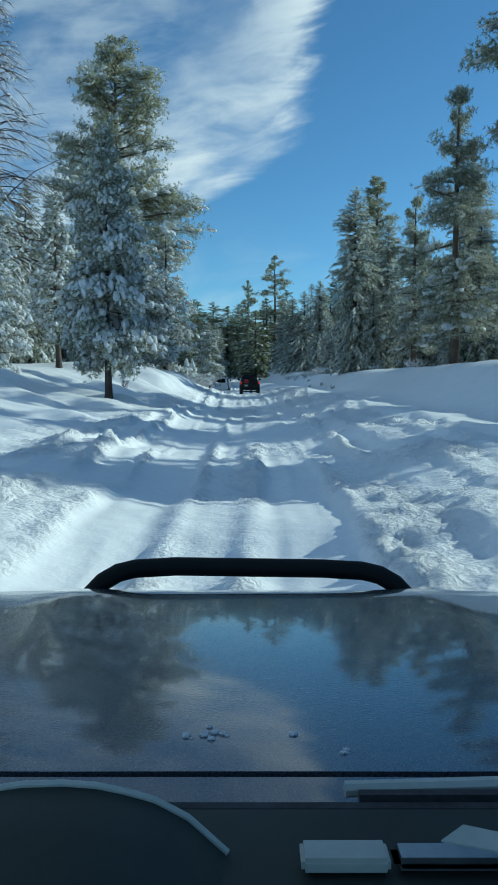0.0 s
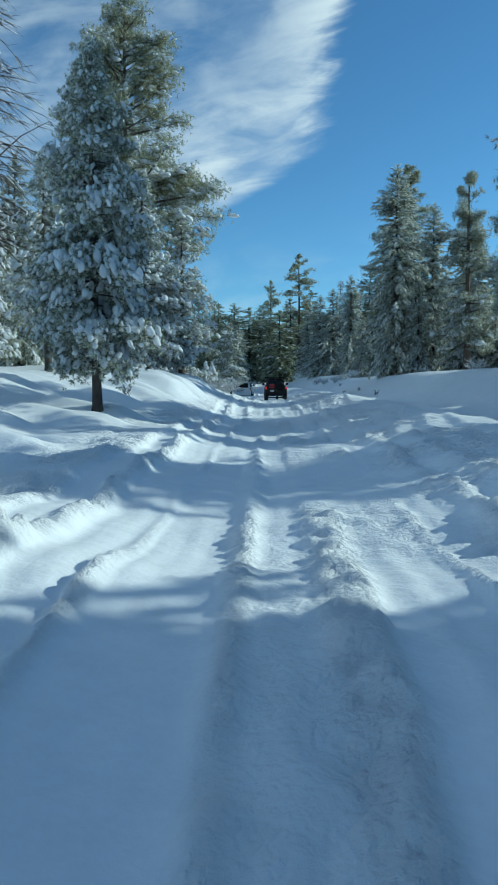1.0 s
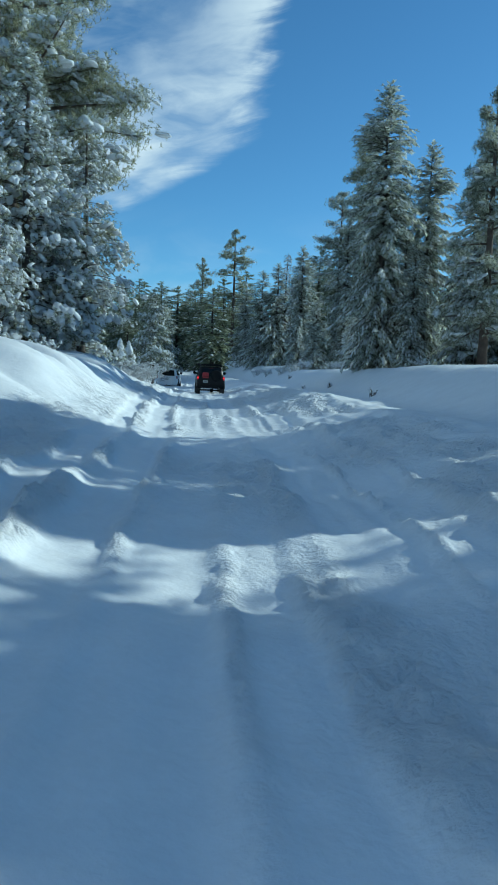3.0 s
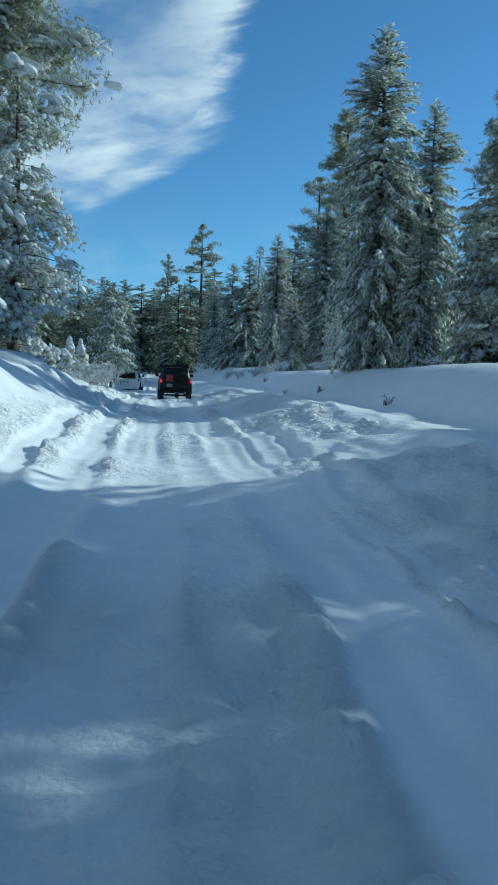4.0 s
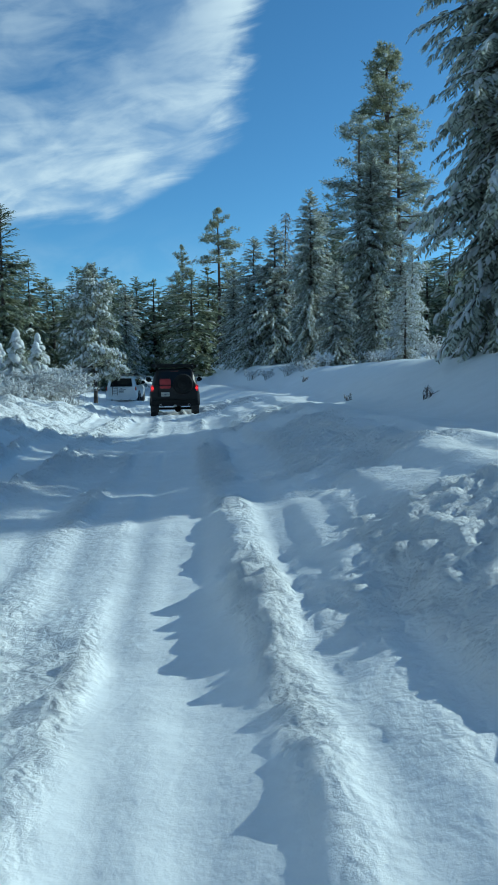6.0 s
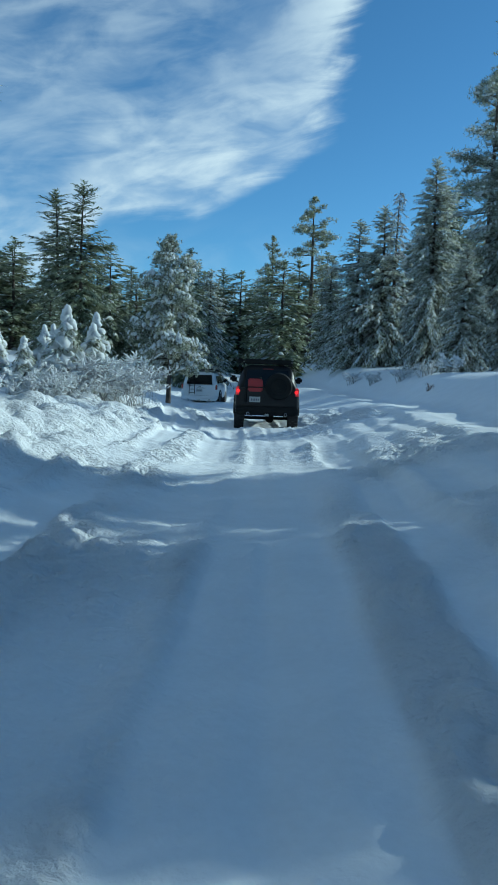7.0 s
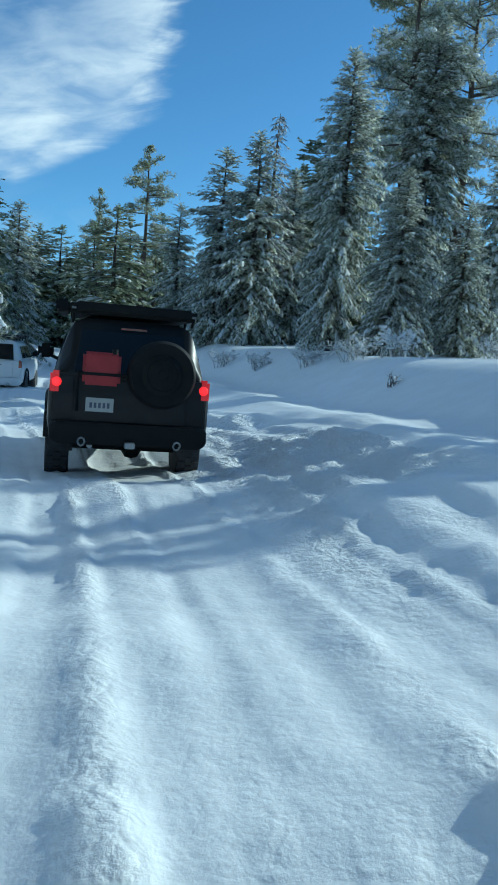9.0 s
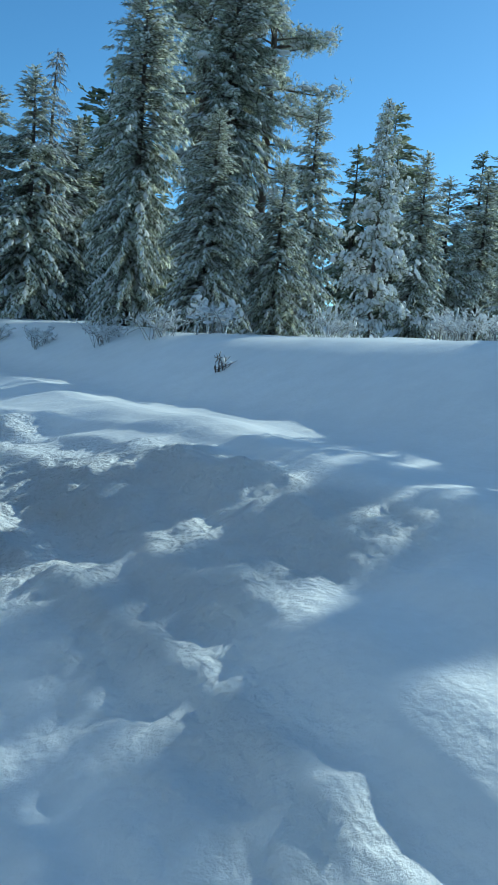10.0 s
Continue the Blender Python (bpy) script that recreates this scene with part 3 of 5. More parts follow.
def build_pine(seed, height, radius, bare, detail, snow, cone=False, fill=1.0):
    """trunk, limbs, needles and snow of a tall, open, flat-layered pine."""
    rng = np.random.default_rng(seed)
    tv, tf, centre = trunk_mesh(rng, height, 0.013 * height + 0.06, 12 if detail > 0.4 else 7, 0.008, 0.08)
    n = int(height * (1 - bare) * ((3.6 if height > 15 else 8.0) if detail > 0.8 else 3.2 if detail > 0.4 else 2.4) * fill)
    z = height * (bare + (1 - bare) * rng.uniform(0, 1, n) ** (0.9 if cone else 0.8))
    layer = 0.045 * height + 0.15
    z = np.clip(np.round(z / layer) * layer + rng.normal(0, 0.34 * layer, n), bare * height, height - 0.2)
    f = (z - bare * height) / (height * (1 - bare))
    az_ = rng.uniform(0, math.tau, n)
    shape = (1 - f) ** 0.65 * np.minimum(1, 0.6 + 2 * f) if cone else np.minimum(1, 0.6 + 1.2 * f) * (1 - f ** 2.4) ** 0.75
    ln = radius * shape * rng.uniform(0.5, 1.12, n) + 0.12 + 0.2 * (1 - f)
    rise = np.radians(-12 + 38 * f + rng.normal(0, 8, n))
    sag = -0.10 + 0.22 * (1 - f) * rng.uniform(0.4, 1.2, n)
    base = centre(z)
    P = branch_points(base, az_, ln, rise, sag, np.array([[0.0, 0.35, 0.7, 1.0]]))
    r = 0.02 + 0.016 * ln
    limbs = [sticks(P[:, i], P[:, i + 1], r * (1 - 0.28 * i), r * (1 - 0.28 * (i + 1)), 4) for i in range(3)]
    # flat pads of needle tufts on side shoots
    cnt = np.maximum(2, (ln * (3.2 if detail > 0.8 else 2.6 if detail > 0.4 else 1.6)).astype(int) + 1)
    idx = np.repeat(np.arange(n), cnt)
    s = 0.34 + 0.68 * rng.uniform(0, 1, len(idx)) ** 0.75
    p = branch_points(base[idx], az_[idx], ln[idx], rise[idx], sag[idx], s[:, None])[:, 0]
    off = np.clip(rng.normal(0, 1, (len(idx), 3)), -1.6, 1.6) * np.array([[1, 1, 0.34]]) * (0.05 + 0.11 * np.minimum(ln[idx], 3.5))[:, None] + np.array([[0, 0, 0.08]])
    tip = p + off
    limbs.append(sticks(p, tip, np.full(len(idx), 0.014), np.full(len(idx), 0.007)))
    pad = (0.16 + 0.048 * ln[idx]) * rng.uniform(0.7, 1.3, len(idx)) * (1.0 if detail > 0.4 else 1.3)
    nt = 17 if detail > 0.8 else 14 if detail > 0.4 else 6
    many = np.repeat(np.arange(len(idx)), nt)
    jit = np.clip(rng.normal(0, 1, (len(many), 3)), -1.6, 1.6) * np.array([[1, 1, 0.72]])
    at = tip[many] + jit * pad[many][:, None]
    dd = jit * 0.5 + np.stack([np.cos(az_[idx[many]]), np.sin(az_[idx[many]]), np.full(len(many), 0.35)], -1) * 0.6 + rng.normal(0, 0.25, (len(many), 3))
    size = rng.uniform(0.18, 0.29, len(many)) * (1.0 if detail > 0.8 else 1.3 if detail > 0.4 else 2.4)
    kinds = [tuft(rng, 9 if detail > 0.4 else 8, 0.065 if detail > 0.8 else 0.07 if detail > 0.4 else 0.11) for _ in range(3)]
    needles, pick = [], rng.integers(0, 3, len(many))
    fr = frames(dd)
    for k in range(3):
        q = pick == k
        needles.append(scatter(kinds[k], fr[q], np.repeat(size[q, None], 3, 1), at[q]))
    lead = np.repeat(centre(np.linspace(height - 0.8, height + 0.1, 7)), 3, 0)
    needles.append(scatter(kinds[0], frames(np.stack([*(rng.normal(0, 0.5, (2, len(lead)))), np.full(len(lead), 0.8)], -1)), np.full((len(lead), 3), 0.24), lead))
    heavy = snow * np.clip(1.05 - 0.8 * f[idx], 0.30, 1)
    forms = [blob(rng, 7, 4, 0.2) if detail > 0.4 else blob(rng, 4, 3, 0.2) for _ in range(3)]
    white = []
    for turn_ in range(3 if detail > 0.4 else 1):
        keep = rng.uniform(0, 1, len(idx)) < heavy
        pick = rng.integers(0, 3, len(idx))
        d = np.stack([np.cos(az_[idx]), np.sin(az_[idx]), rng.uniform(-0.9, 0.1, len(idx)) * (1 - f[idx])], -1) + rng.normal(0, 0.3, (len(idx), 3))
        fd = frames(d)
        for k in range(3):
            q = keep & (pick == k)
            w = rng.uniform(0.65, 1.5, q.sum()) * pad[q] * (1.0 if detail > 0.4 else 1.5)
            where = tip[q] + rng.normal(0, 0.6, (q.sum(), 3)) * pad[q][:, None] * np.array([[1, 1, 0.2]]) + np.array([[0, 0, 0.06]])
            white.append(scatter(forms[k], fd[q], np.stack([w * 1.35, w * 0.8, w * 0.5], -1), where))
    return {"trunk": (tv, tf), "branchwork": join(limbs), "needles": join(needles), "snow": join(white)}


def build_laden(seed, height, radius, bare, detail, snow, column=1.6, leaf=1.0):
    """A pine whose boughs end in hanging mittens of snow."""
    rng = np.random.default_rng(seed)
    tv, tf, centre = trunk_mesh(rng, height, 0.010 * height + 0.04, 10, 0.008)
    n = int(height * (1 - bare) * (15 if detail > 0.8 else 10))
    z = height * (bare + (1 - bare) * ((np.arange(n) + rng.uniform(0, 1, n)) / n) ** 0.95) - 0.12
    f = np.clip((z - bare * height) / (height * (1 - bare)), 0, 0.99)
    az_ = rng.uniform(0, math.tau, n)
    ln = radius * np.minimum(1, column * (1 - f)) ** 0.8 * np.minimum(1, 0.72 + 2.2 * f) * rng.uniform(0.5, 1.08, n) * (1 + 0.14 * np.sin(2 * az_ + seed)) + 0.04 + 0.11 * (1 - f)
    rise = np.radians(4 + 30 * f ** 1.5 + rng.normal(0, 9, n))
    sag = (0.40 - 0.25 * f) * rng.uniform(0.6, 1.3, n)
    base = centre(z)
    P = branch_points(base, az_, ln, rise, sag, np.array([[0.0, 0.4, 0.75, 1.0]]))
    r = 0.012 + 0.010 * ln
    limbs = [sticks(P[:, i], P[:, i + 1], r * (1 - 0.28 * i), r * (1 - 0.28 * (i + 1))) for i in range(3)]
    cnt = (5.0 + ln * (34.0 if detail > 0.98 else 15.0 if detail > 0.95 else 7.5)).astype(int)
    idx = np.repeat(np.arange(n), cnt)
    s = 0.22 + 0.82 * rng.uniform(0, 1, len(idx)) ** 0.7
    p = branch_points(base[idx], az_[idx], ln[idx], rise[idx], sag[idx], s[:, None])[:, 0]
    p = p + rng.normal(0, 1, (len(idx), 3)) * np.array([[1, 1, 0.5]]) * (0.03 + 0.04 * (1 - f[idx]) + 0.10 * ln[idx])[:, None]
    a2 = az_[idx] + rng.normal(0, 0.6, len(idx))
    d = np.stack([np.cos(a2), np.sin(a2), rng.uniform(-3.2, -0.5, len(idx)) * (1 - 0.6 * f[idx])], -1)
    fr = frames(d)
    w = (0.34 + 0.75 * rng.uniform(0, 1, len(idx)) ** 1.4) * (0.20 + 0.055 * ln[idx]) * (0.82 if detail > 0.98 else 1.0) * (1 - 0.4 * f[idx] ** 2)
    w = np.minimum(w, 0.24)
    keep = rng.uniform(0, 1, len(idx)) < snow * (1.0 - 0.20 * f[idx])
    forms = [blob(rng, 7, 5, 0.17) if detail > 0.95 else blob(rng, 6, 5, 0.22) if detail > 0.8 else blob(rng, 5, 4, 0.24) for _ in range(5)]
    white, pick = [], rng.integers(0, 5, len(idx))
    for k in range(5):
        q = keep & (pick == k)
        m = q.sum()
        white.append(scatter(forms[k], fr[q], np.stack([w[q] * rng.uniform(1.05, 1.8, m), w[q] * rng.uniform(0.72, 1.1, m), w[q] * rng.uniform(0.62, 0.95, m)], -1), p[q]))
    two = np.repeat(np.arange(len(idx)), 2)
    at = p[two] + d[two] * (w[two] * 0.35)[:, None] + rng.normal(0, 0.09, (len(two), 3)) - np.array([[0, 0, 0.04]])
    dd = d[two] + rng.normal(0, 0.5, (len(two), 3))
    kinds = [tuft(rng, 12, 0.085) if detail > 0.95 else tuft(rng, 10, 0.09 if detail > 0.8 else 0.09) for _ in range(3)]
    needles, pick, fd = [], rng.integers(0, 3, len(two)), frames(dd)
    for k in range(3):
        q = pick == k
        needles.append(scatter(kinds[k], fd[q], np.repeat(leaf * rng.uniform(0.11, 0.19, (q.sum(), 1)) * (1 - 0.25 * f[idx[two[q]]] ** 2)[:, None], 3, 1), at[q]))
    return {"trunk": (tv, tf), "branchwork": join(limbs), "needles": join(needles), "snow": join(white)}


def build_dead(seed, height, radius, bare, snow):
    """A bare conifer with thin drooping twigs and lines of snow."""
    rng = np.random.default_rng(seed)
    tv, tf, centre = trunk_mesh(rng, height, 0.012 * height + 0.04, 9)
    n = int(height * (1 - bare) * 17)
    z = height * (bare + (1 - bare) * rng.uniform(0, 0.99, n))
    f = (z - bare * height) / (height * (1 - bare))
    az_, ln = rng.uniform(0, math.tau, n), radius * (1 - f) ** 0.7 * rng.uniform(0.5, 1.1, n) + 0.2
    rise, sag = np.radians(rng.normal(8, 12, n)), 0.50 * rng.uniform(0.5, 1.3, n)
    base = centre(z)
    P = branch_points(base, az_, ln, rise, sag, np.array([[0, 0.33, 0.66, 1.0]]))
    r = 0.014 + 0.010 * ln
    limbs = [sticks(P[:, i], P[:, i + 1], r * (1 - 0.25 * i), r * (1 - 0.25 * (i + 1))) for i in range(3)]
    idx = np.repeat(np.arange(n), 12)
    s = rng.uniform(0.3, 1, len(idx))
    p = branch_points(base[idx], az_[idx], ln[idx], rise[idx], sag[idx], s[:, None])[:, 0]
    a2 = az_[idx] + rng.normal(0, 0.8, len(idx))
    q = p + np.stack([np.cos(a2), np.sin(a2), rng.normal(-0.7, 0.35, len(idx))], -1) * (rng.uniform(0.15, 0.5, len(idx)) * (0.4 + 0.4 * ln[idx]))[:, None]
    limbs.append(sticks(p, q, np.full(len(idx), 0.009), np.full(len(idx), 0.004)))
    keep = rng.uniform(0, 1, len(idx)) < snow
    form = blob(rng, 5, 3, 0.2)
    w = np.linalg.norm(q[keep] - p[keep], axis=1)
    white = scatter(form, frames(q[keep] - p[keep]), np.stack([w, w * 0 + 0.07, w * 0 + 0.06], -1), (p[keep] + q[keep]) / 2 + np.array([[0, 0, 0.015]]))
    return {"trunk": (tv, tf), "branchwork": join(limbs), "snow": white}


SPECIES = {
    "fir": (FIR, BARK), "far": (FARFIR, BARK), "pine": (PINE, PINEBARK), "laden": (RIME, BARK), "rimed_pine": (RIME, PINEBARK), "dead": (None, DEADWOOD),
}
MADE = {}
LABELS = {
    "fir": ("tall dark green fir with snow-laden drooping boughs", "fir_tree"),
    "small": ("small young fir bowed under thick white snow", "fir_tree"),
    "heavy": ("roadside fir thickly hung with clumps of snow", "fir_tree"),
    "pine": ("tall open-crowned pine, frosted, with bare lower trunk", "pine_tree"),
    "dead": ("bare grey-brown conifer with thin snow-dusted twigs", "dead_tree"),
    "far": ("distant dark conifer dusted with snow", "fir_tree"),
}


def plant(key, x, y, top, turn=0.0, wide=1.0, label="fir", group="forest trees"):
    """Puts a tree of a kind with its foot at (x, y) and its tip at height top."""
    z = gz(x, y) - 0.05
    species, height, maker = RECIPES[key]
    s = (top - z) / height
    m = pose(x, y, z, 0, 0, turn) @ Matrix.Diagonal((s * wide, s * wide, s, 1))
    if key in MADE:
        k = MADE[key].scale
        ob = copy_thing(MADE[key], m @ Matrix.Diagonal((1 / k[0], 1 / k[1], 1 / k[2], 1)))
    else:
        name = LABELS[label][1]
        ob = thing(name, m, LABELS[label][0], "tree", group)
        leaf, bark = SPECIES[species]
        mats = {"trunk": bark, "branchwork": bark, "needles": leaf, "snow": CLUMP}
        for k, (v, f) in maker().items():
            np_part(k, v, f, mats[k], ob, {"snow": "white clinging snow", "trunk": "dark rough bark"}.get(k, ""), "" if k == "trunk" else "stuff")
        MADE[key] = ob
    tagged(ob, LABELS[label][0], "tree", group)
    ob.name = LABELS[label][1]
    return ob


RECIPES = {
    "laden_a": ("laden", 10.0, lambda: build_laden(11, 10.0, 1.75, 0.15, 1.0, 1.0)),
    "laden_b": ("laden", 11.0, lambda: build_laden(14, 11.0, 1.9, 0.05, 0.85, 1.0, 1.4)),
    "laden_c": ("laden", 9.0, lambda: build_laden(15, 9.0, 1.65, 0.20, 0.9, 0.8, 1.3)),
    "hero_b": ("fir", 14.0, lambda: build_fir(12, 14.0, 1.85, 0.05, 1.0, 1.05, 1.25, 0.0, 2.8)),
    "hero_c": ("fir", 13.0, lambda: build_fir(13, 13.0, 1.9, 0.04, 1.0, 1.0, 1.3, 0.0, 2.0)),
    "mid_a": ("fir", 13.0, lambda: build_fir(21, 13.0, 2.0, 0.05, 0.7, 1.1, 1.1, 0.0, 1.7)),
    "mid_b": ("fir", 12.0, lambda: build_fir(22, 12.0, 1.9, 0.03, 0.7, 1.05, 1.25, 0.0, 1.5)),
    "far_a": ("far", 13.0, lambda: build_fir(41, 13.0, 2.2, 0.03, 0.35, 0.40, 0.9, 0.1, 1.6)),
    "far_b": ("far", 13.0, lambda: build_fir(42, 13.0, 1.95, 0.04, 0.35, 0.5, 1.0, 0.1, 2.0)),
    "far_c": ("far", 16.0, lambda: build_fir(43, 16.0, 2.4, 0.05, 0.3, 0.85, 1.1, 0.0, 1.5)),
    "pine_a": ("pine", 26.0, lambda: build_pine(51, 26.0, 6.2, 0.05, 1.0, 0.95, False, 1.7)),
    "pine_b": ("rimed_pine", 13.0, lambda: build_pine(52, 13.0, 2.5, 0.10, 1.0, 0.9, True, 0.80)),
    "pine_d": ("rimed_pine", 20.0, lambda: build_pine(57, 20.0, 3.5, 0.36, 1.0, 0.8, False, 1.1)),
    "laden_d": ("laden", 9.0, lambda: build_laden(16, 9.0, 1.8, 0.22, 0.97, 0.85, 2.3, 1.5)),
    "green_fir": ("far", 13.0, lambda: build_fir(44, 13.0, 2.0, 0.02, 0.7, 0.14, 0.9, 0.0, 2.0)),
    "pine_c": ("pine", 26.0, lambda: build_pine(53, 26.0, 3.4, 0.34, 0.7, 0.7, False, 1.5)),
    "shade_pine": ("pine", 26.0, lambda: build_pine(58, 26.0, 3.4, 0.47, 0.7, 0.7, False, 1.7)),
    "far_pine": ("pine", 26.0, lambda: build_pine(55, 26.0, 4.2, 0.36, 0.5, 0.6, False, 0.9)),
    "dead_a": ("dead", 20.0, lambda: build_dead(61, 20.0, 3.4, 0.25, 0.25)),
    "dead_b": ("dead", 13.0, lambda: build_dead(62, 13.0, 1.7, 0.35, 0.4)),
}

# left of the road
plant("laden_a", -5.15, 28.4, 10.7, 40, 0.92, "heavy")
plant("pine_a", -10.6, 63.5, 28.4, 10, 1.0, "pine")
plant("laden_b", -6.6, 61.0, 13.4, 70, 1.3, "heavy")
plant("dead_a", -14.3, 44.0, 24.0, 20, 1.3, "dead")
plant("laden_b", -14.2, 43.0, 14.0, 220, 1.2, "heavy")
plant("laden_b", -10.8, 33.0, 9.4, 130, 1.25, "heavy")
plant("laden_c", -9.8, 40.0, 10.9, 15, 1.1, "heavy")
plant("mid_b", -13.2, 47.0, 13.0, 0, 1.1, "heavy")
plant("laden_b", -9.4, 52.5, 11.0, 60, 1.3, "heavy")
plant("laden_b", -8.6, 58.5, 15.5, 260, 1.35, "heavy")
plant("hero_b", -11.5, 56.0, 13.5, 110, 1.1, "heavy")
plant("mid_a", -15.0, 60.0, 15.0, 150, 1.1, "heavy")
plant("mid_b", -8.2, 68.0, 9.0, 200, 1.1, "heavy")
plant("mid_a", -17.0, 38.0, 14.0, 300, 1.1, "heavy")
plant("laden_d", -4.45, 87.0, 7.9, 200, 0.92, "heavy")
plant("far_c", -5.4, 104.0, 10.0, 80, 1.1, "heavy")
plant("mid_a", -4.6, 110.0, 9.4, 220, 1.1, "heavy")
plant("green_fir", -22.8, 133.0, 20.2, 0, 1.1, "fir")
plant("green_fir", -18.2, 126.5, 19.6, 140, 1.0, "fir")
# right of the road
plant("pine_b", 9.6, 36.2, 14.5, 30, 0.9, "pine")
plant("hero_c", 12.0, 41.0, 13.0, 200, 1.1, "heavy")
plant("mid_b", 11.4, 38.6, 9.5, 20, 1.2, "heavy")
plant("pine_b", 12.2, 57.5, 14.6, 80, 0.9, "pine")
plant("mid_b", 13.5, 61.5, 13.0, 220, 1.15, "heavy")
plant("mid_a", 15.8, 60.5, 12.0, 20, 1.1, "heavy")
plant("laden_b", 12.9, 60.0, 10.4, 20, 1.2, "heavy")
plant("hero_b", 8.6, 63.2, 16.8, 0, 0.95, "fir")
plant("hero_b", 11.7, 65.5, 14.6, 140, 0.88, "fir")
plant("mid_b", 10.0, 64.0, 9.5, 80, 1.0, "heavy")
# invented fir, set here for the shade it throws across the road
plant("mid_a", 9.6, 60.6, 8.5, 250, 0.9, "heavy")
plant("laden_b", 10.0, 77.3, 6.0, 0, 1.15, "small")
plant("hero_b", 13.5, 97.7, 17.0, 90, 0.9, "fir")
plant("pine_c", 18.3, 113.0, 30.3, 20, 1.1, "pine")
plant("hero_b", 8.5, 94.0, 13.4, 200, 0.95, "fir")
plant("dead_b", 8.5, 105.8, 14.6, 0, 1.0, "dead")
plant("mid_a", 6.0, 106.0, 12.6, 30, 1.15, "fir")
plant("mid_b", 7.3, 105.0, 13.3, 90, 1.1, "fir")
plant("mid_a", 10.2, 108.0, 12.4, 170, 1.1, "fir")
plant("mid_a", 5.1, 118.0, 11.9, 60, 1.1, "fir")
plant("hero_c", 9.2, 89.5, 8.3, 120, 1.15, "heavy")
plant("pine_d", 12.9, 99.0, 19.5, 100, 1.0, "pine")
plant("pine_d", 15.6, 99.0, 19.3, 250, 1.0, "pine")
plant("mid_b", 12.0, 90.5, 7.6, 10, 1.1, "heavy")
plant("mid_a", 14.0, 92.0, 10.2, 55, 0.9, "fir")
plant("laden_b", 13.2, 87.3, 8.9, 95, 0.9, "heavy")
plant("mid_a", 21.0, 95.0, 10.4, 135, 1.0, "fir")
plant("mid_b", 24.0, 97.0, 10.4, 175, 1.1, "heavy")
plant("mid_a", 26.5, 97.5, 11.2, 215, 1.1, "fir")
plant("mid_b", 20.0, 89.0, 6.5, 275, 1.2, "heavy")
# the pine of the middle distance and the woods behind
plant("far_pine", 5.3, 164.0, 27.2, 0, 1.0, "pine")
plant("far_pine", -0.6, 172.0, 23.2, 90, 0.8, "pine")
FAR = random.Random(8)
for k in range(130):
    yy = 112 + 150 * FAR.random() ** 1.2
    side = FAR.choice((-1, 1))
    gap = max(0.0, 3.6 * (1 - max(0.0, yy - 140) / 30))
    xx = -3.4 + side * (gap + FAR.random() ** 1.8 * (0.34 * yy))
    if yy < 138 and -27 < xx < -13 or abs(xx - 5.3) < 4 and yy < 162:
        continue
    hh = FAR.uniform(8, 14) * (0.72 if yy < 140 and xx < 0 else 1.0) if yy < 165 else FAR.uniform(11, 17.5)
    plant(FAR.choice(("far_a", "far_b", "far_c")), xx, yy, gz(xx, yy) + hh, FAR.uniform(0, 360), FAR.uniform(1.15, 1.7), "far", "distant trees")
for k in range(26):   # woods beyond the shrubs
    xx, yy = FAR.uniform(-48, -13), FAR.uniform(88, 128)
    if xx < -0.42 * (yy - 40) or abs(xx + 20) < 5 and yy > 118:
        continue
    FAR.choice((1, 2, 3))
    plant("far_a" if k % 2 else "far_b", xx, yy, gz(xx, yy) + FAR.uniform(6, 9.5) * (1.0 if xx < -22 else 0.78), FAR.uniform(0, 360), 1.45, "far", "distant trees")
MORE = random.Random(31)
for k in range(60):   # the closed wall of the woods behind
    yy = MORE.uniform(135, 235)
    xx = MORE.uniform(-0.36, 0.30) * yy
    if abs(xx + 3.4) < 3.0 and yy < 165 or abs(xx - 5.3) < 4 and yy < 164:
        continue
    plant(MORE.choice(("far_a", "far_b", "far_c")), xx, yy, gz(xx, yy) + MORE.uniform(8.5, 13), MORE.uniform(0, 360), MORE.uniform(1.4, 1.9), "far", "distant trees")
# woods along the sunny side, mostly unseen, added for shade; sun passes the gaps
# stretches of road to keep in sun; few trees may shade them
LIT = ((5, 8.7), (12.2, 16.3), (21.4, 24.6), (28.7, 31.3), (41.2, 51), (61.6, 72.5))
SLANT = 1 / math.tan(radians(SUN_AZ))
for xx, aside, hh in ((13.4, 0.3, 23), (14.3, -0.7, 24), (15.2, 0.8, 25), (16.2, -0.2, 25), (17.2, 0.4, 26)):   # unseen pines, added to shade the near roadside tree
    yy = 30.1 + aside + SLANT * xx
    plant("shade_pine", xx, yy, hh, xx * 50, 1.1, "pine")
placed = 0
for k in range(900):
    xx, yy = FAR.uniform(11, 46), FAR.uniform(-4, 118)
    if placed >= 62:
        break
    if xx < 19 and 36 < yy < 60 or xx < 30 and 56 < yy < 118 or xx < 13 and yy < 45 or 78 < yy < 104:
        continue
    foot = yy - SLANT * xx
    if any(a - 2.6 < foot < b + 2.6 for a, b in LIT) and FAR.random() < 0.95:
        continue
    hh, turn_ = FAR.uniform(10, 16), FAR.uniform(0, 360)
    placed += 1
    if 11.6 < foot < 17.0 or 26.0 < foot < 33.0 or 46.8 < foot < 50.0:
        continue
    plant("far_c" if xx > 16 or yy < 30 else "mid_b", xx, yy, gz(xx, yy) + hh, turn_, 1.25, "heavy")
